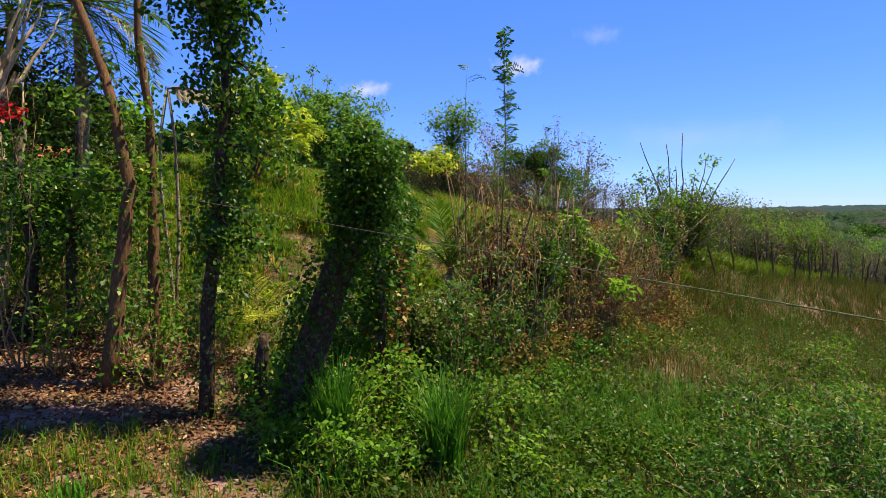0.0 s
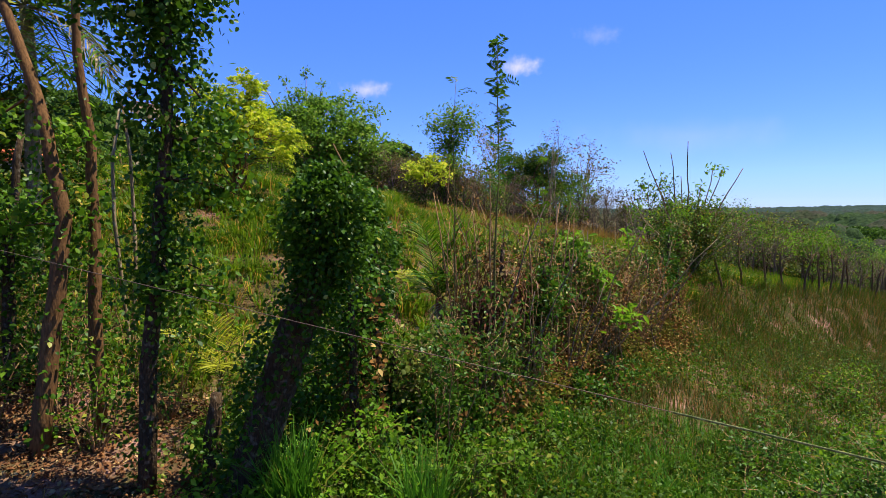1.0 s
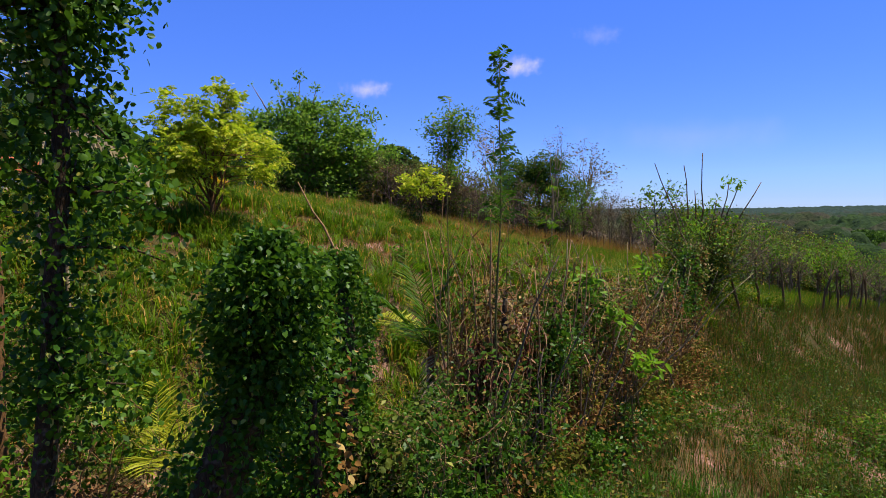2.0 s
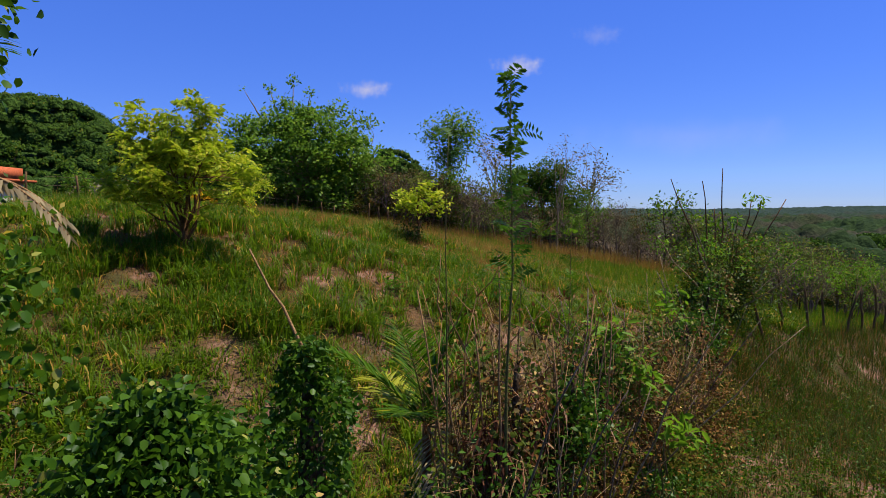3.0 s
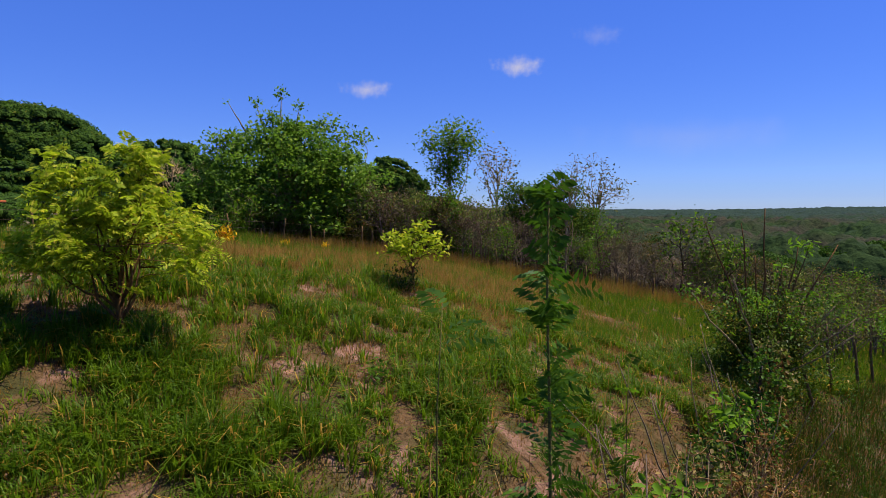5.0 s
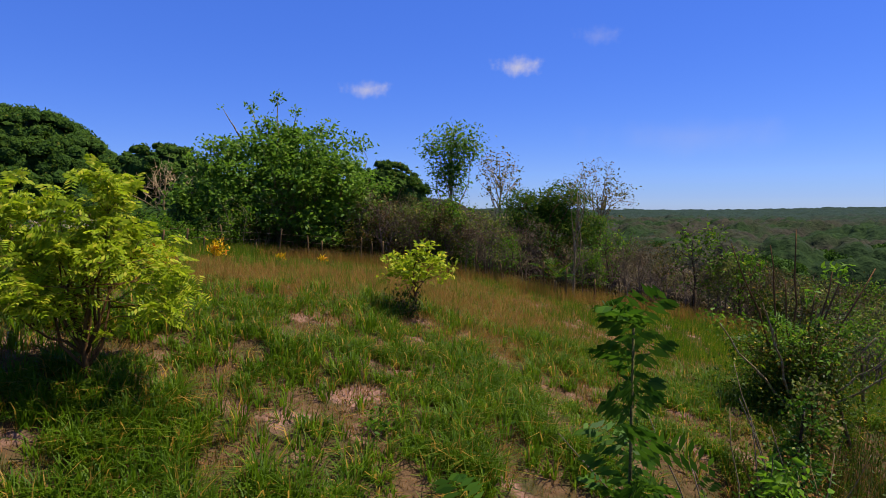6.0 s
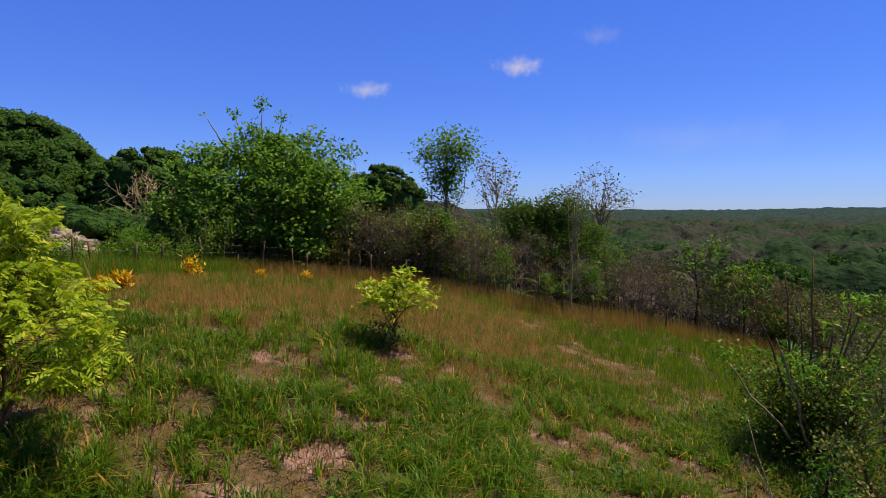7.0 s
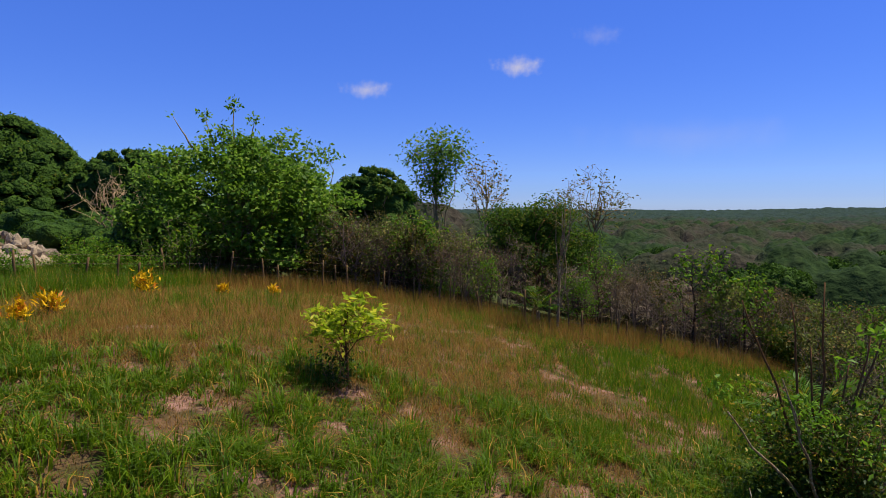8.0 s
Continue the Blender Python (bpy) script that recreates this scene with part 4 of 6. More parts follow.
for x, y, z0, n in ((0.78, 9.35, 1.75, 240), (1.25, 10.0, 1.9, 200), (2.0, 10.9, 1.8, 160), (0.55, 9.2, 1.2, 160)):
    mass = thing("dead_creeper", (x, y, gz(x, y)), "dead reddish-brown creeper hanging from dry stalks", "creeper", "dead creepers")
    part("stem", *stem(wander((0, 0, -0.05), (0.05, 0.05, z0 + 0.2), 6, 0.1), np.linspace(0.022, 0.012, 6), 5), BARK_BROWN, mass)
    part("foliage", *leaf_cards(np.array([0.03, 0.02, z0]) + rng.normal(0, 1, (n, 3)) * np.array([0.11, 0.11, 0.16]), 0.34, 0.2, 0.07, out=np.array([0, 0, -1.6]), droop=1.0), LEAF_DEAD, mass, "dead hanging leaves")

for x, y, h, lv in ((0.6, 9.6, 3.3, 260), (1.0, 10.1, 3.1, 300), (1.6, 10.6, 3.3, 260), (2.2, 11.2, 3.0, 300), (2.8, 11.9, 2.8, 260), (3.5, 12.6, 2.7, 240), (4.2, 13.6, 2.6, 240), (5.0, 14.9, 2.4, 240)):
    shrub("dry_shrub", x, y, h, 0.55, "tall leggy dry shrub with few brown leaves along the fence", stems=11, leaf_mat=LEAF_DRY, leaves=int(lv * 1.4), size=0.06, twigs=7, stem_r=0.017, group="shrubs along the fence")


def sapling(x, y, height, lean, label, feather=24, start=0.5, mat=None, r=0.02, length=0.3, wide=0.35):
    """A tall thin sapling with feathery leaves on its upper part."""
    z = gz(x, y) - 0.04
    ob = thing("sapling", (x, y, z), label, "sapling")
    path = wander((0, 0, 0), (lean[0], lean[1], height), 10, 0.05)
    part("stem", *stem(path, np.linspace(1, 0.2, 10) * r, 6), TWIG_GREEN, ob, smooth=True)
    s = np.linspace(start, 1.0, feather)
    B = np.stack([np.interp(s, np.linspace(0, 1, 10), path[:, k]) for k in range(3)], 1)
    s = np.clip(s + rng.normal(0, 0.02, feather), start * 0.9, 1.0)
    B = np.stack([np.interp(s, np.linspace(0, 1, 10), path[:, k]) for k in range(3)], 1)
    az = rng.uniform(0, 2 * math.pi, feather)
    W = np.stack([np.cos(az), np.sin(az), rng.normal(0.75, 0.45, feather) + 0.35 + 0.5 * (s - start) / (1 - start)], 1)
    L = length * (1.15 - 0.5 * (s - start) / (1 - start)) * rng.uniform(0.8, 1.2, feather)
    for k in range(feather):
        part("leaf", *pinnate(B[k:k + 1], W[k:k + 1], L[k:k + 1], 8, 0.21 * length, 0.07 * length, 0.5, 0.7, 0.35), mat or LEAF_SAPLING, ob)
    return ob


sapling(0.86, 9.2, 5.2 - gz(0.86, 9.2), (0.05, 0.0), "tall thin sapling with dark feathery leaves at its top", feather=70, start=0.64, r=0.024, length=0.31)
sapling(1.0, 9.62, 3.6, (0.1, 0.1), "thin sapling with sparse feathery leaves", feather=6, start=0.75, r=0.014, length=0.2)
sapling(0.3, 8.9, 4.6, (0.05, 0.0), "tall thin sapling with a small tuft of leaves", feather=3, start=0.95, r=0.014, length=0.30)
sapling(2.0, 10.6, 3.4, (-0.2, 0.2), "thin sapling with sparse feathery leaves", feather=24, start=0.5, r=0.014, length=0.26, mat=LEAF_MID)
sapling(1.6, 10.2, 4.1, (0.15, 0.3), "thin sapling with sparse feathery leaves", feather=16, start=0.6, r=0.012, length=0.22, mat=LEAF_MID)

for x, y, h, lx, ly in ((0.72, 9.2, 3.6, 0.1, 0.1), (0.55, 9.3, 3.2, -0.5, 0.2), (0.9, 9.6, 3.0, -0.3, 0.0), (1.4, 10.0, 3.2, 0.55, 0.2), (1.8, 10.3, 3.0, 0.35, 0.1), (2.2, 10.6, 3.1, 0.1, 0.2), (1.5, 9.6, 2.9, -0.1, 0.1)):
    z = gz(x, y) - 0.04
    single("dry_stalk", (x, y, z), *stem(wander((0, 0, 0), (lx, ly, h), 7, 0.06), np.linspace(0.020, 0.007, 7), 5), TWIG_DRY, "tall bare dry stalk by the fence", "stalk", "dry stalks")

for k in range(46):
    s = rng.uniform(2.6, reach[-1] - 1.0)
    x, y = np.interp(s, reach, FENCE[:, 0]) + rng.normal(0, 0.25), np.interp(s, reach, FENCE[:, 1]) + rng.normal(0, 0.25)
    h = rng.uniform(1.6, 3.2)
    single("dry_stalk", (x, y, gz(x, y) - 0.04), *stem(wander((0, 0, 0), (*rng.normal(0, 0.30 * h, 2), h), 7, 0.12), np.linspace(0.018, 0.006, 7), 4), BARK_TWIG if k % 3 else BARK_GREY, "crooked bare dry stalk in the hedge", "stalk", "dry stalks")

for x, y, h in ((2.46, 11.4, 2.85), (2.95, 11.5, 2.35), (4.3, 14.2, 2.9), (3.3, 11.3, 1.7)):
    ob = shrub("cassava_plant", x, y, h, 0.25, "thin-stemmed plant topped with bright green leaves", stems=3, leaf_mat=LEAF_FRESH, leaves=0, stem_r=0.014, twigs=2, bark=TWIG_GREEN)
    for c in np.array([0, 0, h * 0.93]) + rng.normal(0, 1, (70, 3)) * np.array([0.14, 0.14, 0.12]):
        part("leaf", *leaf_cards(c[None], 0.155, 0.9, 0.42, droop=0.8, round_=True), LEAF_FRESH, ob)

# big bush with bare branches at the bend of the fence
bush = shrub("fence_bush", 7.9, 20.2, 1.9, 1.15, "dense green bush with long bare branches at the fence", stems=34, leaf_mat=LEAF_DARK, leaves=9000, size=0.08, stem_r=0.018, twigs=7, bark=BARK_BROWN)
part("foliage", *leaf_cards(np.array([0, -0.2, 0.62]) + rng.normal(0, 1, (6500, 3)) * np.array([0.7, 0.6, 0.34]), 0.07, 0.7, 0.5), LEAF_DARK, bush)
for e in ((-1.4, 0.1, 3.8), (-0.5, 0.2, 3.75), (0.0, 0.1, 4.1), (1.75, 0.1, 3.25), (0.75, 0, 3.2), (1.2, 0.3, 3.2), (-0.2, 0.1, 3.0), (0.4, 0.0, 2.7), (-1.0, -0.5, 2.6), (-1.5, -1.6, 2.6), (-2.2, -1.2, 2.3), (0.9, -1.2, 2.0), (1.5, -1.0, 1.7), (1.2, -1.4, 1.4)):
    foot = np.array([0.10 * e[0], 0.35 * e[1], 0.3])
    part("bare_branch", *stem(wander(foot, e, 8, 0.10, sag=0.12 if e[1] < -1 else 0.0), np.linspace(0.034, 0.012, 8), 5), BARK_GREY if e[1] < 0 else BARK_BROWN, bush)
for e in ((0.75, 0, 3.2), (1.2, 0.3, 3.2), (0.45, 0.2, 2.7)):
    part("foliage", *leaf_cards(np.array(e) + rng.normal(0, 0.1, (26, 3)), 0.16, 0.8, 0.35, droop=0.4), LEAF_FRESH, bush)
for k in range(14):
    e = np.array([*rng.normal(0, 0.8, 2), rng.uniform(1.4, 2.2)])
    part("foliage", *leaf_cards(e + rng.normal(0, 0.13, (40, 3)), 0.13, 0.9, 0.4, droop=0.3), LEAF_FRESH if k % 3 == 0 else LEAF_MID, bush)
shrub("low_bush", 5.7, 17.0, 1.5, 0.8, "low half-dry bush beside the fence", stems=12, leaf_mat=LEAF_OLIVE, leaves=900, size=0.08)

# posts of the lower fence, some of them sprouting
k = 0
for s in np.linspace(0, 1, 13):
    x, y = 9.0 + 13.5 * s + rng.normal(0, 0.15), 19.6 + 11.5 * s + rng.normal(0, 0.3)
    h = rng.uniform(1.3, 2.0)
    z = gz(x, y) - 0.06
    ob = thing("fence_post", (x, y, z), "crooked weathered living fence post with sprouts", "fence post", "lower fence posts")
    path = wander((0, 0, 0), (rng.normal(0, 0.15), 0.05, h), 6, 0.12)
    part("post", *stem(path, np.linspace(0.042, 0.030, 6), 7), WOOD_WEATHERED, ob, smooth=True)
    for j in range(3):
        e = path[-1] + np.array([*rng.normal(0, 0.3, 2), rng.uniform(0.3, 0.8)])
        part("sprout", *stem(wander(path[4], e, 5, 0.15), np.linspace(0.018, 0.005, 5), 4), BARK_GREY, ob)
        if rng.random() < 0.85:
            part("foliage", *leaf_cards(e + rng.normal(0, 0.2, (110, 3)), 0.085, 0.9, 0.5), LEAF_MID if k % 3 else LEAF_FRESH, ob)
    k += 1

# the near wire, and a bleached broken stick
wire = thing("wire", (0, 3.42, 2.40), "taut dark wire with a pale sleeve above the verge", "wire")
part("bare_strand", *stem([(-7, 2.53, 1.07), (-3, 1.08, 0.47), (0, 0, 0), (1.0, -0.363, -0.155)], 0.0018, 6), WIRE_RUSTY, wire, "dark rusty strand")
part("sleeve", *stem([(1.0, -0.363, -0.155), (3, -1.09, -0.46), (9, -3.27, -1.42)], 0.0042, 6), WIRE, wire, "pale sleeve")
single("bleached_stick", (2.28, 11.3, gz(2.28, 11.3)), *stem(wander((0, 0, 0.0), (0.14, 0.05, 0.42), 5, 0.1), np.linspace(0.03, 0.02, 5), 6), WOOD_BLEACHED, "short bleached broken stick standing in the grass", "stick")

# verge plants
for x, y, n, h in ((-1.05, 5.75, 230, 1.25), (0.03, 5.75, 250, 1.25), (-2.9, 4.6, 60, 0.3), (1.75, 8.9, 70, 0.8), (-0.5, 5.6, 60, 0.5)):
    P, _ = tufts(np.array([0.0]), np.array([0.0]), n, 0.16)
    P[:, 2] = -0.03
    V, F = blades(P, rng.uniform(0.6, 1.05, n) * h, 0.022, 0.28)
    clump = thing("lemongrass_clump", (x, y, gz(x, y)), "tall clump of arching green grass on the verge", "grass clump", "tall grass clumps")
    part("foliage", V, F, GRASS_LUSH, clump)
for x, y, h, r, n in ((5.3, 9.2, 0.8, 0.8, 900), (6.9, 9.9, 1.0, 0.9, 900), (8.6, 13.5, 0.9, 0.8, 700), (4.2, 8.0, 0.6, 0.7, 700)):
    shrub("verge_bush", x, y, h, r, "low leafy bush in the grass of the verge", stems=10, leaf_mat=LEAF_MID, leaves=n, size=0.08, category="bush")
for x, y, h, r, n in ((3.2, 6.6, 0.9, 0.5, 1500), (4.1, 7.3, 1.0, 0.6, 1600), (3.7, 5.9, 0.8, 0.5, 1300), (4.9, 6.9, 1.1, 0.6, 1700), (2.5, 6.1, 0.6, 0.5, 1200), (5.6, 8.2, 1.1, 0.6, 1600), (4.4, 8.9, 0.9, 0.6, 1300)):
    shrub("verge_bush", x, y, h, r, "dark leafy bush in the weeds of the verge", stems=12, leaf_mat=LEAF_IVY, leaves=n, size=0.06, category="bush", group="dark bushes on the verge")
for x, y, h, r, n, mat in ((-0.75, 5.85, 0.75, 0.35, 260, LEAF_FRESH), (-0.2, 6.3, 0.9, 0.45, 420, LEAF_MID), (0.35, 6.6, 0.8, 0.5, 420, LEAF_MID), (-0.35, 5.7, 0.5, 0.35, 240, LEAF_FRESH), (0.9, 7.4, 0.7, 0.5, 420, LEAF_MID), (1.5, 8.4, 0.6, 0.5, 380, LEAF_MID), (0.7, 6.0, 0.45, 0.4, 260, LEAF_FRESH), (-1.5, 5.7, 0.55, 0.35, 420, LEAF_FRESH), (-1.1, 5.6, 0.6, 0.4, 460, LEAF_FRESH), (-0.7, 5.4, 0.5, 0.4, 420, LEAF_FRESH), (-1.05, 6.2, 0.9, 0.4, 500, LEAF_FRESH), (-0.5, 6.7, 1.0, 0.45, 500, LEAF_FRESH)):
    shrub("verge_creeper", x, y, h, r, "bright green leafy creeper climbing through the verge", stems=9, leaf_mat=mat, leaves=int(n * 1.5), size=0.064, bark=TWIG_GREEN, aspect=0.6, group="verge creepers", category="creeper")
P = np.array([(-0.93, 5.6, gz(-0.93, 5.6) + 0.15)]) + rng.normal(0, 0.09, (9, 3))
single("broadleaf_plant", (0, 0, 0), *leaf_cards(P, 0.20, 1.2, 0.6), LEAF_FRESH, "broad-leaved bright green plant at the verge", "plant")

# ---- the field ----
tree("yellow_green_tree", -4.65, 15.4, [(0.0, 0, 1.65, 1.25, 1.1, 0.65), (-0.35, -0.1, 2.25, 1.0, 0.9, 0.45), (0.15, 0.1, 2.75, 0.6, 0.6, 0.35), (-0.85, 0, 2.55, 0.35, 0.3, 0.35), (0.95, -0.2, 1.35, 0.7, 0.6, 0.4), (-0.95, 0, 1.45, 0.75, 0.7, 0.45), (0.05, 0, 0.95, 0.45, 0.4, 0.3)],
     "bushy young tree with bright yellow-green feathery leaves in the field", leaf_mat=LEAF_YELLOW, bark=BARK_BROWN, trunk_r=0.06, clumps=125, per=12, spread=0.26, size=0.23, limbs=20, style="feather")
tree("small_tree", -0.4, 21.4, [(0.05, 0, 1.25, 0.72, 0.6, 0.45), (0.3, 0, 1.65, 0.4, 0.4, 0.3), (-0.4, 0, 1.35, 0.4, 0.4, 0.3)],
     "small tree with yellow-green leaves in the brown grass", leaf_mat=LEAF_YELLOW, bark=BARK_BROWN, trunk_r=0.035, clumps=34, per=30, spread=0.13, size=0.15, limbs=12, aspect=0.42, flat=0.5)
shrub("small_bush", -0.62, 21.2, 0.75, 0.5, "dark low growth round a small tree", stems=9, leaf_mat=LEAF_DARK, leaves=380, size=0.09, category="bush")
shrub("mound_bush", 5.75, 29.0, 0.45, 0.55, "low brown dry bush in the grass", stems=14, leaf_mat=LEAF_DRY, leaves=350, size=0.07, category="bush")
shrub("field_weed", -0.6, 15.6, 0.5, 0.3, "low leafy weed in the field", stems=6, leaf_mat=LEAF_MID, leaves=120, size=0.09, category="weed")
shrub("field_weed", -0.4, 12.6, 0.6, 0.3, "low leafy weed in the field", stems=6, leaf_mat=LEAF_MID, leaves=150, size=0.10, category="weed")
for x, y, s in ((-7.75, 28.6, 0.36), (-7.45, 23.7, 0.27), (-7.4, 22.5, 0.24), (-6.0, 30.4, 0.18), (-4.6, 31.5, 0.16)):
    ob = shrub("croton", x, y, s * 1.5, s * 0.6, "small bush of yellow and orange leaves", stems=6, leaf_mat=LEAF_OLIVE, leaves=60, size=0.1, group="yellow crotons", category="bush")
    Q = np.array([0, 0, s * 1.05]) + rng.normal(0, 1, (190, 3)) * np.array([s * 0.40, s * 0.40, s * 0.5])
    part("foliage", *leaf_cards(Q, 0.19, 0.3, 0.25, out=np.array([0, 0, 1.0])), FLOWER_YELLOW, ob, "yellow and orange leaves")

# ---- the far edge of the field ----
EDGE = np.array([(-13.0, 24.0), (-11.4, 28.5), (-8.0, 34.0), (-2.8, 34.6), (2.6, 33.6), (5.5, 31.8), (8.0, 32.6), (11.0, 32.2), (15.0, 35.0)])


def along_edge(s, off=0.0):
    """A place on the field's far edge: s from 0 to 1, off metres beyond it."""
    d = np.r_[0, np.cumsum(np.hypot(*np.diff(EDGE, axis=0).T))]
    x, y = np.interp(s * d[-1], d, EDGE[:, 0]), np.interp(s * d[-1], d, EDGE[:, 1])
    return x + off * (0.35 if x > 3 else -0.1), y + off


for s in np.linspace(0.0, 1.0, 34):
    x, y = along_edge(np.clip(s + rng.normal(0, 0.006), 0, 1))
    x, y = x + rng.normal(0, 0.2), y + rng.normal(0, 0.15)
    h = rng.uniform(0.8, 1.5)
    P = wander((0, 0, -0.1), (rng.normal(0, 0.08), rng.normal(0, 0.05), h), 5, 0.08)
    single("fence_post", (x, y, gz(x, y)), *stem(P, np.linspace(0.045, 0.035, 5), 6), WOOD_WEATHERED, "thin rough wooden fence post at the edge of the field", "fence post", "far fence posts", smooth=True)
for hgt in (0.5, 0.85, 1.15):
    P = np.array([(*along_edge(s), gz(*along_edge(s)) + hgt) for s in np.linspace(0, 1, 90)])
    single("fence_wire", (0, 0, 0), *stem(P, 0.005, 4), WIRE_RUSTY, "rusty barbed wire along the far fence", "wire", "far fence wires")

big = tree("big_tree", -7.7, 37.2, [(0, 0, 3.2, 4.6, 3.0, 2.0), (-2.4, 0, 4.2, 2.6, 2.2, 1.5), (1.6, 0.2, 4.6, 3.0, 2.4, 1.6), (-0.6, 0.4, 5.7, 2.2, 2.0, 0.9), (3.8, 0, 3.0, 1.8, 1.7, 1.8), (-3.9, 0, 2.5, 1.8, 1.7, 1.6), (1.0, -1.4, 1.6, 3.6, 1.2, 1.0)],
     "broad round-crowned green tree behind the field", leaf_mat=LEAF_CROWN, bark=BARK_GREY, trunk_r=0.20, clumps=330, per=82, spread=0.33, size=0.22, limbs=26, trunks=5, aspect=0.55, flat=0.6, up=1.0)
for e, n in (((-1.4, 0, 7.2), 40), ((-0.2, 0.2, 7.7), 60), ((-2.8, 0, 7.2), 5), ((0.8, 0, 7.0), 40)):
    part("shoot", *stem(wander((e[0] * 0.7, e[1], 5.8), e, 6, 0.1), np.linspace(0.05, 0.012, 6), 5), BARK_GREY, big)
    part("foliage", *leaf_cards(np.array(e) + rng.normal(0, 0.16, (n, 3)), 0.2, 0.5, 0.5), LEAF_CROWN, big)
tree("far_tree", 1.0, 56.0, [(0, 0, 8.6, 2.1, 2.0, 1.7), (-0.5, 0, 6.6, 1.7, 1.5, 2.0), (0.9, 0, 9.8, 1.3, 1.3, 0.9), (-0.9, 0, 9.6, 1.2, 1.2, 0.9)],
     "tall open-crowned green tree beyond the field", leaf_mat=LEAF_MID, trunk_r=0.17, clumps=80, per=42, spread=0.5, size=0.30, limbs=14, flat=0.75)
tree("dense_tree", 5.9, 40.0, [(0, 0, 3.0, 2.3, 1.6, 2.2), (0.7, 0, 4.6, 1.7, 1.3, 1.2), (-1.1, 0, 4.5, 1.4, 1.2, 1.0), (2.2, 0.2, 2.6, 1.2, 1.0, 1.6), (-1.9, 0.0, 2.6, 1.0, 1.0, 1.3)],
     "dense dark green round tree beyond the fence", leaf_mat=LEAF_FAR, bark=BARK_BROWN, trunk_r=0.14, clumps=260, per=85, spread=0.30, size=0.16, limbs=12, trunks=2, flat=0.6)
tree("dry_tree", 13.0, 58.0, [(0, 0, 9.6, 2.6, 2.0, 2.4), (1.6, 0, 8.6, 2.0, 1.6, 1.6)], "bare-twigged tree with a few leaves beyond the fence", leaf_mat=LEAF_OLIVE, bark=BARK_GREY, trunk_r=0.13, clumps=200, per=3, spread=0.25, size=0.26, limbs=26)
tree("dry_tree", 4.2, 50.0, [(0, 0, 7.0, 1.7, 1.4, 1.9)], "bare-twigged tree with a few leaves beyond the fence", leaf_mat=LEAF_OLIVE, bark=BARK_PALE, trunk_r=0.10, clumps=150, per=3, spread=0.2, size=0.24, limbs=20)
pale = bare_tree("bare_pale_tree", 4.0, 1.7, "bare pale-branched tree among green bushes", BARK_PALE, trunk_r=0.10, limbs=12)
pale.location = (-14.6, 39.0, gz(-14.6, 39.0))
tree("slender_tree", 5.6, 31.9, [(0.1, 0, 4.6, 0.7, 0.6, 1.2), (0.1, 0, 3.0, 0.45, 0.45, 0.9)], "slender nearly bare tree at the far fence", leaf_mat=LEAF_OLIVE, bark=BARK_GREY, trunk_r=0.06, clumps=40, per=4, spread=0.15, size=0.12, limbs=10)
for x, y, w, h in ((-38.4, 62, 15, 12.6), (-56, 70, 16, 12), (-25.0, 62, 8.5, 8.6), (-5.6, 70, 7.5, 9.2), (-15, 70, 8, 9), (-30, 47, 7, 6)):
    canopy_tree("hill_tree", x, y, [(0, 0, h * 0.62, w * 0.48, w * 0.45, h * 0.32), (-w * 0.27, 0, h * 0.52, w * 0.34, w * 0.35, h * 0.28), (w * 0.27, 0, h * 0.5, w * 0.34, w * 0.35, h * 0.28), (-w * 0.28, -w * 0.15, h * 0.28, w * 0.36, w * 0.3, h * 0.28), (w * 0.28, -w * 0.15, h * 0.28, w * 0.36, w * 0.3, h * 0.28)],
                "broad dark green tree on the hillside", CANOPY_HILL, LEAF_FAR, clumps=int(26 * w), clump_r=0.052 * w, leaves=int(800 * w), size=0.28, group="hillside trees")

# scrub behind the far fence: green to the west, leafless and twiggy to the east
for s in np.linspace(0.02, 0.62, 34):
    x, y = along_edge(s, rng.uniform(0.8, 4.0))
    x += rng.normal(0, 0.5)
    if x < -9.5 and y < 36:
        continue
    pick = rng.random()
    shrub("scrub", x, y, rng.uniform(1.5, 2.8), rng.uniform(0.7, 1.2), "leafy green scrub behind the far fence", stems=9, leaf_mat=LEAF_MID if pick < 0.55 else LEAF_FAR if pick < 0.85 else LEAF_OLIVE, bark=BARK_GREY, leaves=620, size=0.15, stem_r=0.022, twigs=6, group="scrub at the field's edge")
KINDS = [bare_tree("leafless_tree", 4.6, 1.5, "leafless grey twiggy tree beyond the far fence", BARK_TWIG, group="leafless trees"),
         bare_tree("leafless_tree", 4.2, 1.6, "leafless tree with a few dry brown leaves beyond the far fence", BARK_TWIG, LEAF_TWIGGY, 420, 0.10, group="leafless trees"),
         bare_tree("leafless_tree", 5.0, 1.4, "pale leafless tree with scattered olive leaves", BARK_GREY, LEAF_OLIVE, 300, 0.09, 10, group="leafless trees"),
         bare_tree("hedge_tree", 3.6, 1.1, "slender half-leafy green tree in the far hedge", BARK_TWIG, LEAF_SPARSE, 560, 0.15, 9, group="hedge trees", trunk_r=0.045, low=0.15),
         bare_tree("hedge_tree", 3.3, 1.2, "half-leafy olive tree in the far hedge", BARK_TWIG, LEAF_SCRUB, 620, 0.14, 10, group="hedge trees", trunk_r=0.05, low=0.12),
         bare_tree("hedge_tree", 3.0, 1.0, "slender leafy tree in the far hedge", BARK_DARK, LEAF_MID, 600, 0.14, 9, group="hedge trees", trunk_r=0.05, low=0.1)]
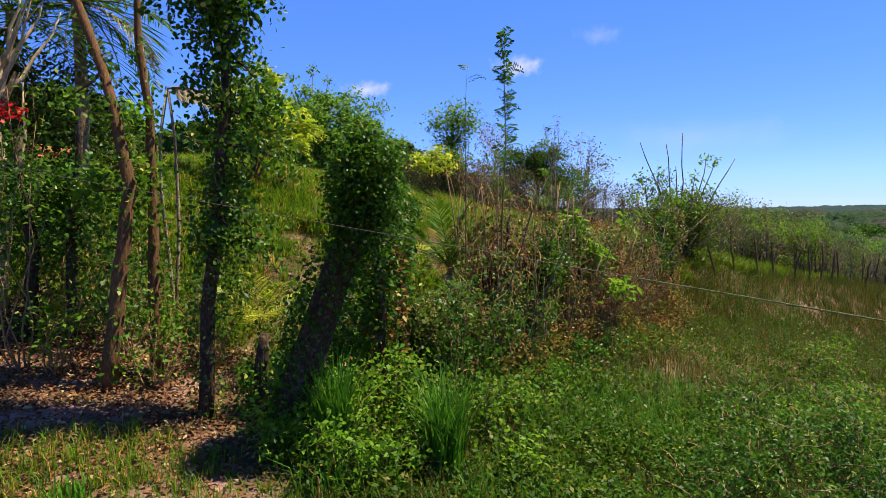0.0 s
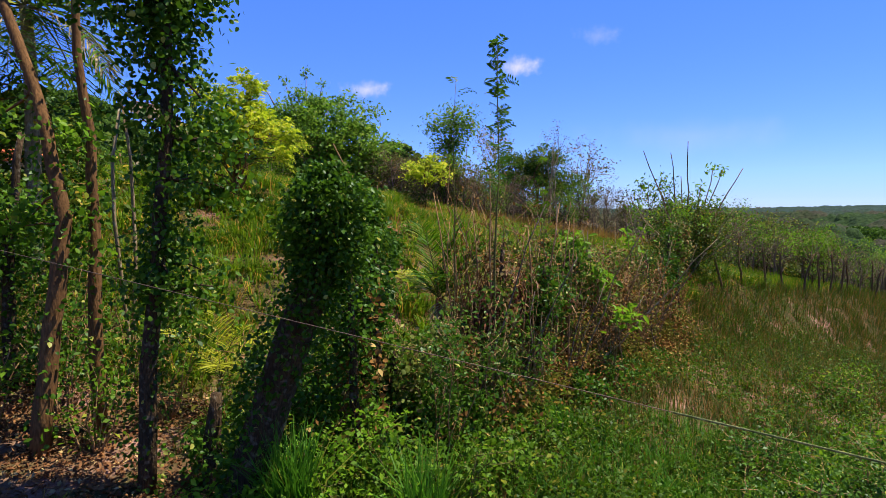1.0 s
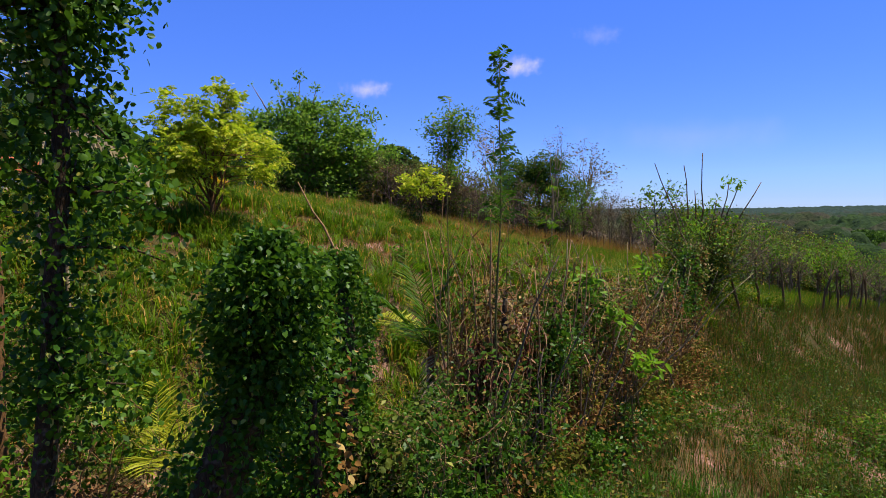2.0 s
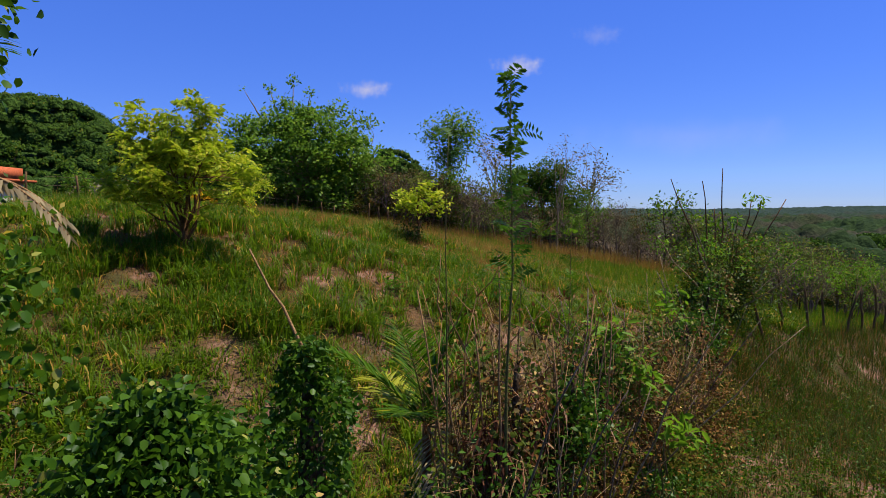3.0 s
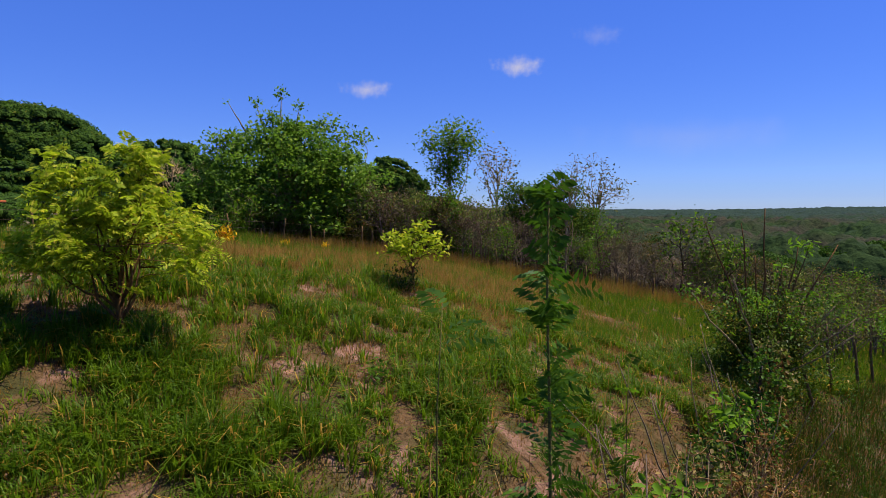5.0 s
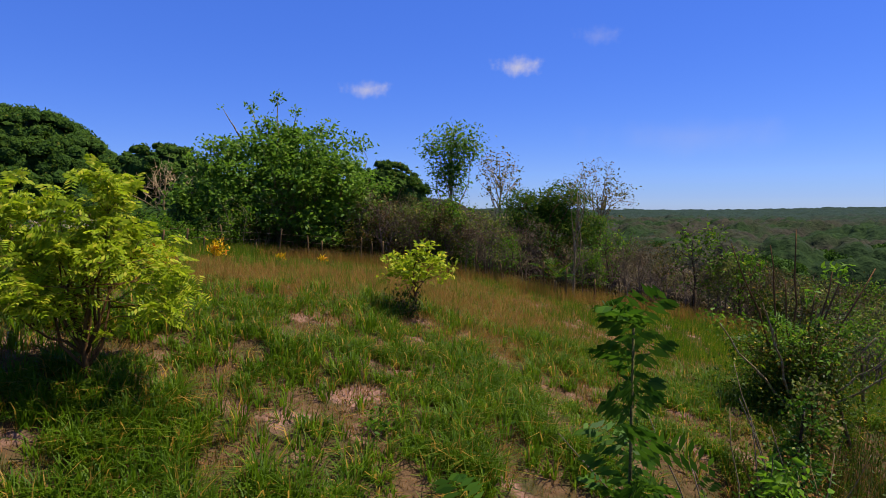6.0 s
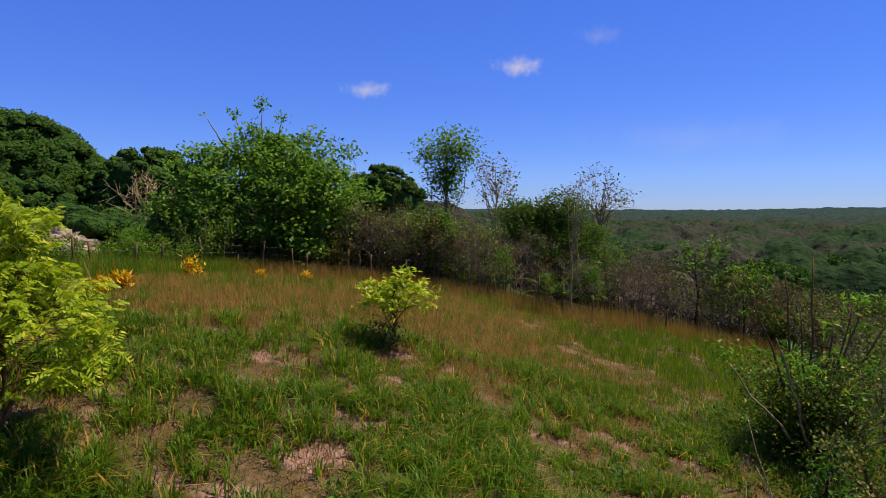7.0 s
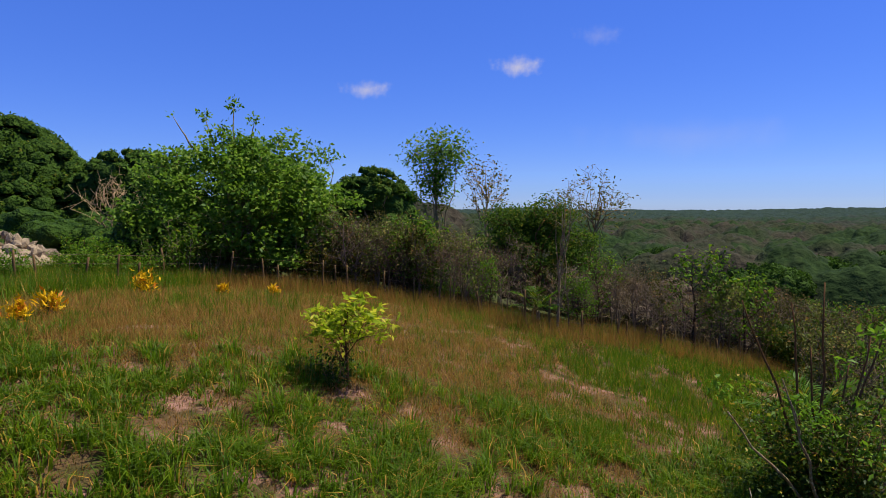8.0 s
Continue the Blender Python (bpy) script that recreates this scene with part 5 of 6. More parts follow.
HEDGE = np.array([(-2.6, 35.0), (2.6, 34.2), (5.5, 32.6), (8.0, 33.2), (11.0, 32.8), (15.0, 34.6), (19.0, 37.0), (24.0, 40.0)])
spots = []
for s in np.linspace(0, 1, 70):
    q = np.r_[0, np.cumsum(np.hypot(*np.diff(HEDGE, axis=0).T))]
    x, y = np.interp(s * q[-1], q, HEDGE[:, 0]), np.interp(s * q[-1], q, HEDGE[:, 1])
    spots.append((x + rng.normal(0, 0.4), y + abs(rng.normal(0, 1.1)), rng.choice(6, p=(0.16, 0.32, 0.12, 0.16, 0.14, 0.10)), rng.uniform(0.55, 0.8) if 2.5 < x < 8 else rng.uniform(0.85, 1.2)))
for k in range(95):
    x = rng.uniform(-2.5, 42)
    y = 37 + 0.28 * max(x - 4, 0) + rng.uniform(0, 24) * (0.35 + 0.65 * (x > 5))
    if 2.8 < x < 9.2 and y < 41.5:
        continue
    spots.append((x, y, rng.choice(6, p=(0.32, 0.27, 0.2, 0.05, 0.11, 0.05)), rng.uniform(0.8, 1.05)))
for k in range(40):
    spots.append((rng.uniform(-3.4, 4.2), rng.uniform(35.2, 39.5), rng.choice(6, p=(0.3, 0.36, 0.06, 0.08, 0.14, 0.06)), rng.uniform(0.8, 1.1)))
for k in range(26):
    x = rng.uniform(7.5, 20)
    spots.append((x, 33.6 + 0.25 * (x - 7.5) + rng.uniform(0, 3.5), rng.choice(6, p=(0.26, 0.3, 0.2, 0.1, 0.14, 0.0)), rng.uniform(0.8, 1.1)))
for k in range(34):
    x = rng.uniform(17, 34)
    spots.append((x, 36.5 + 0.45 * (x - 17) + rng.uniform(0, 8), rng.choice(6, p=(0.28, 0.4, 0.1, 0.0, 0.14, 0.08)), rng.uniform(1.0, 1.3)))
for k in range(56):
    u = rng.random()
    spots.append((10.5 + 17 * u + rng.normal(0, 0.4), 21.8 + 14 * u + rng.uniform(0, 4), rng.choice(6, p=(0.14, 0.26, 0.05, 0.15, 0.27, 0.13)), rng.uniform(0.5, 0.85)))
TALL = (5.3, 4.8, 5.7, 4.1, 3.8, 3.4)
for k, (x, y, kind, grow) in enumerate(spots):
    # the tree tops step down from the knoll towards the valley
    top = np.interp(x, (-3, 5, 8, 13, 18, 30), (6.6, 6.3, 5.8, 4.2, 3.6, 3.2)) + 0.02 * max(y - 34, 0)
    grow = min(grow, (top - gz(x, y)) / TALL[k if k < 6 else kind])
    if k < 6:
        KINDS[k].matrix_basis = Matrix.Translation((x, y, gz(x, y))) @ Matrix.Scale(grow, 4)
    else:
        place(KINDS[kind], x, y, grow, rng.uniform(0, 6.28))

for x, y, h, r in ((15.5, 34.6, 2.2, 1.3), (17.5, 35.6, 2.3, 1.5), (19.5, 36.6, 2.4, 1.5), (21.5, 38.0, 2.4, 1.6), (23.5, 39.4, 2.6, 1.6), (13.6, 29.0, 1.4, 1.0)):
    shrub("dark_bush", x, y, h, r, "dark dense bush beyond the lower corner of the field", stems=14, leaf_mat=LEAF_DARK, leaves=3600, size=0.14, group="dark bushes", category="bush", bark=BARK_BROWN)

# rubble and a building on the slope to the west
rubble = thing("rubble_heap", (-16.6, 34.5, gz(-16.6, 34.5)), "heap of pale broken rubble and earth", "rubble")
V, F = dome(3)
part("earth", V * np.array([3.7, 2.5, 0.95]) * rng.uniform(0.82, 1.05, (len(V), 1)) * (0.85 + 0.3 * field_noise(V[:, 0] * 3, V[:, 1] * 3, 1.0, 77))[:, None] * np.array([1, 1, 1.25]) * np.clip(V[:, 2:] + 0.15, 0.02, 1) ** np.array([0, 0, 0.6]), F, ROCK, rubble, "pale earth")
for k in range(300):
    a, r = rng.uniform(0, 2 * math.pi), 2.8 * math.sqrt(rng.random())
    s = rng.uniform(0.08, 0.24)
    bm = bmesh.new()
    bmesh.ops.create_icosphere(bm, subdivisions=1, radius=s)
    for v in bm.verts:
        v.co = Vector((v.co.x * 1.4, v.co.y, v.co.z * 0.55)) * rng.uniform(0.65, 1.25)
    me = bpy.data.meshes.new("stone")
    bm.to_mesh(me)
    bm.free()
    me.materials.append(ROCK)
    st = new("stone", me)
    st.parent = rubble
    x, y = math.cos(a) * r * 1.5, math.sin(a) * r
    st.location = (x, y, max(0.0, 1.75 * (1 - r / 2.6)) + gz(-16.6 + x, 34.5 + y) - gz(-16.6, 34.5) + 0.03)
    st.rotation_euler = tuple(rng.uniform(0, 6, 3))


def box(x0, x1, y0, y1, z0, z1):
    V = np.array([(x, y, z) for z in (z0, z1) for y in (y0, y1) for x in (x0, x1)], float)
    return V, np.array([(0, 2, 3, 1), (4, 5, 7, 6), (0, 1, 5, 4), (2, 6, 7, 3), (0, 4, 6, 2), (1, 3, 7, 5)])


house = thing("shed", (-25.2, 34.5, gz(-25.2, 34.5) - 0.1), "low pale-walled shed with an orange roof", "shed")
part("wall", *box(-3.0, 3.0, -2.0, 2.0, 0, 2.0), PLASTER, house)
part("roof", *join(box(-3.4, 3.4, -2.5, 0.0, 2.0, 2.12), box(-3.4, 3.4, 0.004, 2.5, 2.0, 2.12), box(-3.4, 3.4, -1.4, 1.4, 2.124, 2.7)), PAINT_ORANGE, house)

# ---- woods in the valley ----
def woods(name, count, x0, x1, y0, y1, size, mat, leaf_mat, label, keep, cards=1.0, clumps=9):
    """Many crowns, each a group of rounded heaps of foliage, roughened by leaves where they are near."""
    x, y = scatter(count, x0, x1, y0, y1, keep)
    vs, fs, total, leaves = [], [], 0, []
    for cx, cy in zip(x, y):
        r = size * rng.uniform(0.65, 1.35)
        far = math.hypot(cx, cy)
        foot = np.array([cx, cy, gz(cx, cy) + float(hills(cx, cy)) + 0.45 * r])
        C, D = shell([(0, 0, 0, r, r, 0.75 * r)], clumps, -0.2)
        rr = r * 0.42
        V, F = heaps(foot + C * 0.72, rr, 2)
        vs.append(V)
        fs.append(F + total)
        total += len(V)
        n = int(cards * np.clip(26000 / far, 20, 420))
        own = rng.integers(0, len(C), n)
        d = unit(rng.normal(size=(n, 3)) + D[own] + np.array([0, 0, 0.4]))
        leaves.append(leaf_cards(foot + C[own] * 0.72 + d * rr * rng.uniform(0.85, 1.1, (n, 1)) * np.array([1, 1, 0.8]), np.clip(far / 420, 0.14, 0.5), 0.5, 0.5, face=d)[0])
    ob = single(name, (0, 0, 0), np.concatenate(vs), np.concatenate(fs), mat, label, "woods", kind="stuff", smooth=True)
    V = np.concatenate(leaves)
    part("foliage", V, np.arange(len(V)).reshape(-1, 4), leaf_mat, ob)


def crowns(x, y, spacing, seed):
    """Rounded tops of trees that stand close together: 1 at a top, 0 in the gaps."""
    g = np.random.default_rng(seed).random((64, 64, 4))
    i, j = np.floor(x / spacing).astype(int), np.floor(y / spacing).astype(int)
    top = np.zeros(np.shape(x))
    for a in (-1, 0, 1):
        for b in (-1, 0, 1):
            q = g[(i + a) % 64, (j + b) % 64]
            d = np.hypot(x - (i + a + q[..., 0]) * spacing, y - (j + b + q[..., 1]) * spacing) / (spacing * (0.45 + 0.55 * q[..., 2]))
            top = np.maximum(top, np.sqrt(np.clip(1 - d * d, 0, 1)) * (0.45 + 0.55 * q[..., 3]))
    return top


def canopy_height(x, y):
    near = 1 - smooth(np.hypot(x, y), 300, 800)
    return 1.0 + 5.2 * crowns(x, y, 11, 81) + 2.4 * crowns(x, y, 4.2, 82) + near * (0.9 * crowns(x, y, 1.5, 83) + 0.5 * field_noise(x, y, 0.7, 84)) + 4 * field_noise(x, y, 62, 85) ** 1.5 + 2 * field_noise(x, y, 24, 86)


def valley_woods():
    """The closed canopy of the woods that fill the valley, out to the ridge."""
    ang, dist = np.radians(np.linspace(-12, 43, 390)), np.geomspace(88, 1700, 290)
    A, R = np.meshgrid(ang, dist)
    X, Y = R * np.sin(A), R * np.cos(A)
    rise = smooth(Y + 0.9 * X, 92, 112) * smooth(X + 0.10 * Y, -3, 7) * smooth(R, 88, 100)
    lift = canopy_height(X, Y) * rise - 3 * (1 - rise)
    Z = ground_z(X, Y) + hills(X, Y) + lift
    idx = np.arange(X.size).reshape(X.shape)
    F = np.stack([idx[:-1, :-1], idx[:-1, 1:], idx[1:, 1:], idx[1:, :-1]], -1).reshape(-1, 4)
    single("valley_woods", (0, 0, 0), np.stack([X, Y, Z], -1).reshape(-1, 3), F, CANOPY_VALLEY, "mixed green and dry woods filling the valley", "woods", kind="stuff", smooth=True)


valley_woods()
for x, y, w, h in ((42, 88, 13, 8), (56, 96, 15, 8.5), (36, 104, 12, 9), (68, 100, 15, 9), (58, 72, 10, 8), (67, 80, 12, 8)):
    canopy_tree("valley_tree", x, y, [(0, 0, h * 0.62, w * 0.46, w * 0.42, h * 0.30), (-w * 0.26, 0, h * 0.46, w * 0.32, w * 0.3, h * 0.3), (w * 0.27, 0.2, h * 0.44, w * 0.32, w * 0.3, h * 0.28), (0, -w * 0.2, h * 0.3, w * 0.42, w * 0.3, h * 0.3)],
                "broad green tree standing over the valley woods", CANOPY_HILL, LEAF_GROVE, clumps=int(14 * w), clump_r=0.07 * w, leaves=int(450 * w), size=0.42, group="valley trees", foot=gz(x, y) + 1.5)
woods("dry_woods", 150, 8, 90, 46, 110, 2.6, CANOPY_BROWN, LEAF_TWIGGY, "brown nearly leafless woods beyond the far fence", lambda x, y: (y + 0.9 * x > 70) * (y + 0.9 * x < 112) * 0.8, 3.0, 14)
woods("thicket", 80, -1, 30, 37.5, 62, 1.5, CANOPY_BROWN, LEAF_TWIGGY, "brown undergrowth among leafless trees", lambda x, y: 1.0 * (y > 37.5 + 0.25 * x), 2.0)
woods("west_scrub", 60, -18, -3, 38, 47, 1.5, CANOPY_HILL, LEAF_FAR, "green scrub behind the west end of the fence", lambda x, y: 1.0 * (y > 37), 0.9)
woods("west_bushes", 90, -42, -8.5, 36, 60, 1.7, CANOPY_HILL, LEAF_GROVE, "green bushes on the slope west of the field", lambda x, y: (y > 38) | (x < -21), 0.8)
woods("hillside_woods", 70, -60, 6, 44, 110, 3.6, CANOPY_HILL, LEAF_FAR, "green bushes and trees on the hillside", lambda x, y: (y > 50 - 0.1 * x) * (x < 2 + 0.02 * y) * 0.8, 1.5)
for x, y, h, r in ((-12.9, 26.2, 1.5, 0.6), (-12.2, 29.0, 1.3, 0.7), (-10.9, 31.0, 1.6, 0.7), (-10.0, 32.4, 1.3, 0.8), (-13.4, 29.6, 1.1, 0.7), (-11.6, 33.6, 1.5, 0.9), (-9.2, 34.4, 1.7, 0.66), (-13.0, 32.6, 1.0, 0.8)):
    shrub("edge_bush", x, y, h, r, "dark green leafy bush by the west end of the fence", stems=10, leaf_mat=LEAF_MID, leaves=1400, size=0.11, group="bushes at the field's west end", category="bush", bark=BARK_BROWN)

# ---- clouds ----
def cloud(x, y, z, w, h, thick):
    m, nodes, links, bsdf = material("cloud")
    tc = nodes.new("ShaderNodeTexCoord")
    nz = nodes.new("ShaderNodeTexNoise")
    nz.inputs["Scale"].default_value, nz.inputs["Detail"].default_value = 5.0 / w, 7
    links.new(tc.outputs["Object"], nz.inputs["Vector"])
    mp = nodes.new("ShaderNodeMapping")
    mp.inputs["Scale"].default_value = (2 / w, 1, 2 / h)
    links.new(tc.outputs["Object"], mp.inputs["Vector"])
    ln = nodes.new("ShaderNodeVectorMath")
    ln.operation = "LENGTH"
    links.new(mp.outputs[0], ln.inputs[0])
    ad = nodes.new("ShaderNodeMath")
    ad.operation = "MULTIPLY_ADD"
    links.new(nz.outputs["Fac"], ad.inputs[0])
    ad.inputs[1].default_value = -1.6
    links.new(ln.outputs["Value"], ad.inputs[2])
    r = nodes.new("ShaderNodeMapRange")
    r.interpolation_type = "SMOOTHSTEP"
    r.inputs["From Min"].default_value, r.inputs["From Max"].default_value = 0.25, -1.15
    r.inputs["To Max"].default_value = thick
    links.new(ad.outputs[0], r.inputs["Value"])
    em = nodes.new("ShaderNodeEmission")
    em.inputs["Color"].default_value, em.inputs["Strength"].default_value = (0.80, 0.78, 0.98, 1), 0.52
    tp = nodes.new("ShaderNodeBsdfTransparent")
    mx = nodes.new("ShaderNodeMixShader")
    links.new(r.outputs[0], mx.inputs[0])
    links.new(tp.outputs[0], mx.inputs[1])
    links.new(em.outputs[0], mx.inputs[2])
    links.new(mx.outputs[0], nodes["Material Output"].inputs["Surface"])
    V = np.array([(-w, 0, -h), (w, 0, -h), (w, 0, h), (-w, 0, h)], float) * 0.75
    ob = single("cloud", (x, y, z), V, np.array([(0, 1, 2, 3)]), m, "small white fair-weather cloud", "cloud", "clouds", "structure")
    ob.visible_shadow = False


for px, py, w, h, k in ((-488, 784, 352, 126, 0.8), (488, 931, 352, 155, 0.95), (1002, 1127, 333, 148, 0.22), (1635, 488, 1555, 296, 0.16)):
    cloud(px, 4000, py, w, h, k)

# ---- grass and weeds ----
def bare(x, y):
    """Bare soil: 1 in the middle of a bare patch."""
    return smooth(field_noise(x, y, 0.72, 41) + 0.6 * field_noise(x, y, 0.27, 42), 0.95, 1.08) * smooth(9 - x, 0, 4) * (0.3 + 0.6 * smooth(y, 11.5, 14))


def brown_part(x, y):
    """Where the brown feathery grass grows."""
    return smooth(y - 0.12 * x + 3 * field_noise(x, y, 3.0, 43) - 1.5, 19.0, 22.5) * smooth(-x + 3 * field_noise(x, y, 4, 44), -6, 0.5)


lit = lambda x, y: smooth(-x - 0.55 * (y - 6.5) + 0.8 * field_noise(x, y, 0.7, 45), 1.4, 2.4) * (y < 8.3)

def grass1(name, P, height, width, mat, label, lean=0.4):
    single(name, (0, 0, 0), *blades(np.asarray(P, float), height, width, lean, segments=1), mat, label, "grass", kind="stuff")


def lush(x, y):
    return (1 - bare(x, y)) * (1 - lit(x, y)) * (0.25 + 0.75 * (field_noise(x, y, 0.7, 46) > 0.42))


x, y = scatter(12800, -11, 14, 7.0, 22.5, lambda x, y: inside(x, y) * lush(x, y) * (1 - 0.8 * brown_part(x, y)))
P, own = tufts(x, y, 22, 0.10)
az = np.arctan2(P[:, 1] - y[own], P[:, 0] - x[own]) + rng.normal(0, 0.6, len(P))
tall = 0.17 + 0.44 * field_noise(x, y, 1.1, 47) ** 1.3
V, F = blades(P, tall[own] * rng.uniform(0.6, 1.25, len(P)), 0.022, 0.75, az)
single("field_grass", (0, 0, 0), V, F, GRASS_GREEN, "tufts of green grass over the field", "grass", kind="stuff")
x, y = scatter(30000, -10, 26, 21.5, 36, lambda x, y: inside(x, y) * lush(x, y) * (1 - 0.8 * brown_part(x, y)) * (x < 0.55 * y + 6))
P, own = tufts(x, y, 11, 0.13)
tall = 0.20 + 0.34 * field_noise(x, y, 2.2, 47)
grass1("far_field_grass", P, tall[own] * rng.uniform(0.6, 1.25, len(P)), 0.020, GRASS_GREEN, "green grass over the far field", 0.4)

x, y = scatter(330000, -12, 24, 7.0, 36, lambda x, y: inside(x, y) * (1 - 0.75 * bare(x, y)) * (1 - lit(x, y)) * (x < 0.6 * y + 3) * np.clip(1.6 - y / 28, 0.3, 1))
P = np.stack([x, y, ground_z(x, y) - 0.02], 1)
grass1("short_turf", P, rng.uniform(0.06, 0.17, len(P)), 0.016, GRASS_MIXED, "short mixed turf between the tufts", 0.6)

x, y = scatter(90000, -8, 3.5, 7.2, 15, lambda x, y: inside(x, y) * (1 - 0.8 * bare(x, y)) * (1 - lit(x, y)) * smooth(15 - y, 0, 2.5) * (0.35 + 0.65 * field_noise(x, y, 0.5, 58)))
P = np.stack([x, y, ground_z(x, y) - 0.02], 1)
grass1("near_turf", P, rng.uniform(0.07, 0.20, len(P)), 0.013, GRASS_GREEN, "short green turf near the fence", 0.7)

x, y = scatter(150000, -11, 10, 7.5, 26, lambda x, y: inside(x, y) * (0.3 + 0.7 * bare(x, y)) * (1 - lit(x, y)))
P = np.stack([x, y, ground_z(x, y) - 0.02], 1)
grass1("dry_turf", P, rng.uniform(0.08, 0.26, len(P)), 0.014, GRASS_BROWN, "dry straw-coloured blades between the green tufts", 0.7)

x, y = scatter(300000, -13, 9, 17, 34.5, lambda x, y: brown_part(x, y) * (0.35 + 0.65 * field_noise(x, y, 1.4, 48)) * (1 - 0.6 * bare(x, y)))
P = np.stack([x, y, ground_z(x, y) - 0.02], 1)
grass1("brown_grass", P, rng.uniform(0.16, 0.42, len(P)), 0.016, GRASS_BROWN, "feathery red-brown grass over the far field", 0.8)

x, y = scatter(9000, -14, 18, 28, 38, lambda x, y: 0.9 * (np.abs(y - np.interp(x, EDGE[2:, 0], EDGE[2:, 1])) < 1.6))
P, own = tufts(x, y, 9, 0.14)
grass1("edge_grass", P, rng.uniform(0.4, 0.95, len(P)), 0.018, GRASS_BROWN, "tall dry grass along the far fence", 0.35)

x, y = scatter(10500, -3.5, 15, 3.5, 19, lambda x, y: (1 - inside(x, y)) * (0.4 + 0.6 * field_noise(x, y, 0.9, 49)) * (1 - lit(x, y)) * (x < 0.75 * y + 2))
P, own = tufts(x, y, 14, 0.15)
tall = 0.18 + 0.45 * field_noise(x, y, 1.6, 50)
grass("verge_grass", P, tall[own] * rng.uniform(0.6, 1.2, len(P)), 0.012, GRASS_VERGE, "rank green and brown grass on the verge", 0.5)
x, y = scatter(22000, 5, 30, 16, 34, lambda x, y: (1 - inside(x, y)) * (0.4 + 0.6 * field_noise(x, y, 0.9, 49)) * (x < 0.75 * y + 2))
P, own = tufts(x, y, 12, 0.2)
grass1("far_verge_grass", P, rng.uniform(0.2, 0.6, len(P)), 0.020, GRASS_VERGE, "rank grass beside the lower fence", 0.45)

x, y = scatter(7200, -3.5, 15, 3.5, 24, lambda x, y: (1 - inside(x, y)) * (field_noise(x, y, 1.6, 51) > 0.36) * np.clip(1.6 - y / 20, 0.35, 1) * (1 - lit(x, y)))
own = np.repeat(np.arange(len(x)), 24)
X, Y = x[own] + rng.normal(0, 0.13, len(own)), y[own] + rng.normal(0, 0.13, len(own))
C = np.stack([X, Y, ground_z(X, Y) + np.abs(rng.normal(0.20, 0.16, len(own)))], 1)
single("verge_weeds", (0, 0, 0), *leaf_cards(C, 0.06, 0.8, 0.55), WEED, "mat of bright green leafy weeds on the verge", "weeds", kind="stuff")

x, y = scatter(13000, -3, 15, 4, 20, lambda x, y: (1 - inside(x, y)) * 0.6 * smooth(field_noise(x, y, 1.3, 57) + 0.05 * y, 0.9, 1.3) * (1 - lit(x, y)) * (x < 0.75 * y + 2))
P = np.stack([x, y, ground_z(x, y) - 0.02], 1)
grass1("verge_dry_grass", P, rng.uniform(0.25, 0.65, len(P)), 0.011, GRASS_BROWN, "dry brown grass among the green of the verge", 0.5)

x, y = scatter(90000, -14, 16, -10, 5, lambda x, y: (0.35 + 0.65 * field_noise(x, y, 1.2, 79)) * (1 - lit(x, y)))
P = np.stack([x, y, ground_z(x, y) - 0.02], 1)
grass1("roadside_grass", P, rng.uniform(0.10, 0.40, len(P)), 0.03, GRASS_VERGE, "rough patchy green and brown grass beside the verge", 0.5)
x, y = scatter(26000, 14, 34, 2, 30, lambda x, y: (1 - inside(x, y)) * (x >= 0.75 * y + 1.5) * 1.0)
P = np.stack([x, y, ground_z(x, y) - 0.02], 1)
grass1("outer_verge_grass", P, rng.uniform(0.2, 0.5, len(P)), 0.035, GRASS_VERGE, "rough grass beyond the verge", 0.5)

x, y = scatter(3600, -2.2, 8, 3.8, 9.5, lambda x, y: (1 - inside(x, y)) * (1 - lit(x, y)) * (0.15 + 0.85 * (field_noise(x, y, 0.9, 71) > 0.52)) * smooth(y + 1.6 * field_noise(x, y, 1.4, 80), 4.2, 5.8) * smooth(9.2 - x - 2 * field_noise(x, y, 1.4, 81), 0, 1.5))
own = np.repeat(np.arange(len(x)), 26)
X, Y = x[own] + rng.normal(0, 0.11, len(own)), y[own] + rng.normal(0, 0.11, len(own))
C = np.stack([X, Y, ground_z(X, Y) + (0.12 + 0.42 * field_noise(x, y, 0.6, 72))[own] * rng.uniform(0.3, 1.1, len(own))], 1)
single("verge_weeds", (0, 0, 0), *leaf_cards(C, 0.056, 0.9, 0.6), WEED, "knee-high mat of bright leafy weeds on the verge", "weeds", kind="stuff")
x, y = scatter(2400, -2.5, 9, 3.8, 10.5, lambda x, y: (1 - inside(x, y)) * (1 - lit(x, y)) * (field_noise(x, y, 0.9, 73) > 0.45))
P, own = tufts(x, y, 14, 0.1)
grass("verge_tufts", P, rng.uniform(0.25, 0.62, len(P)), 0.013, GRASS_LUSH, "bright green grass tufts on the verge", 0.4)
x, y = scatter(5200, -14.5, -7, 24, 36, lambda x, y: smooth(-x - 0.55 * (36 - y) * 0.6 + 1.2 * field_noise(x, y, 1.2, 74), 6.6, 8.2) * 0.9)
P, own = tufts(x, y, 10, 0.15)
grass1("slope_grass", P, rng.uniform(0.4, 0.95, len(P)), 0.024, GRASS_GREEN, "tall green grass at the field's west end", 0.4)

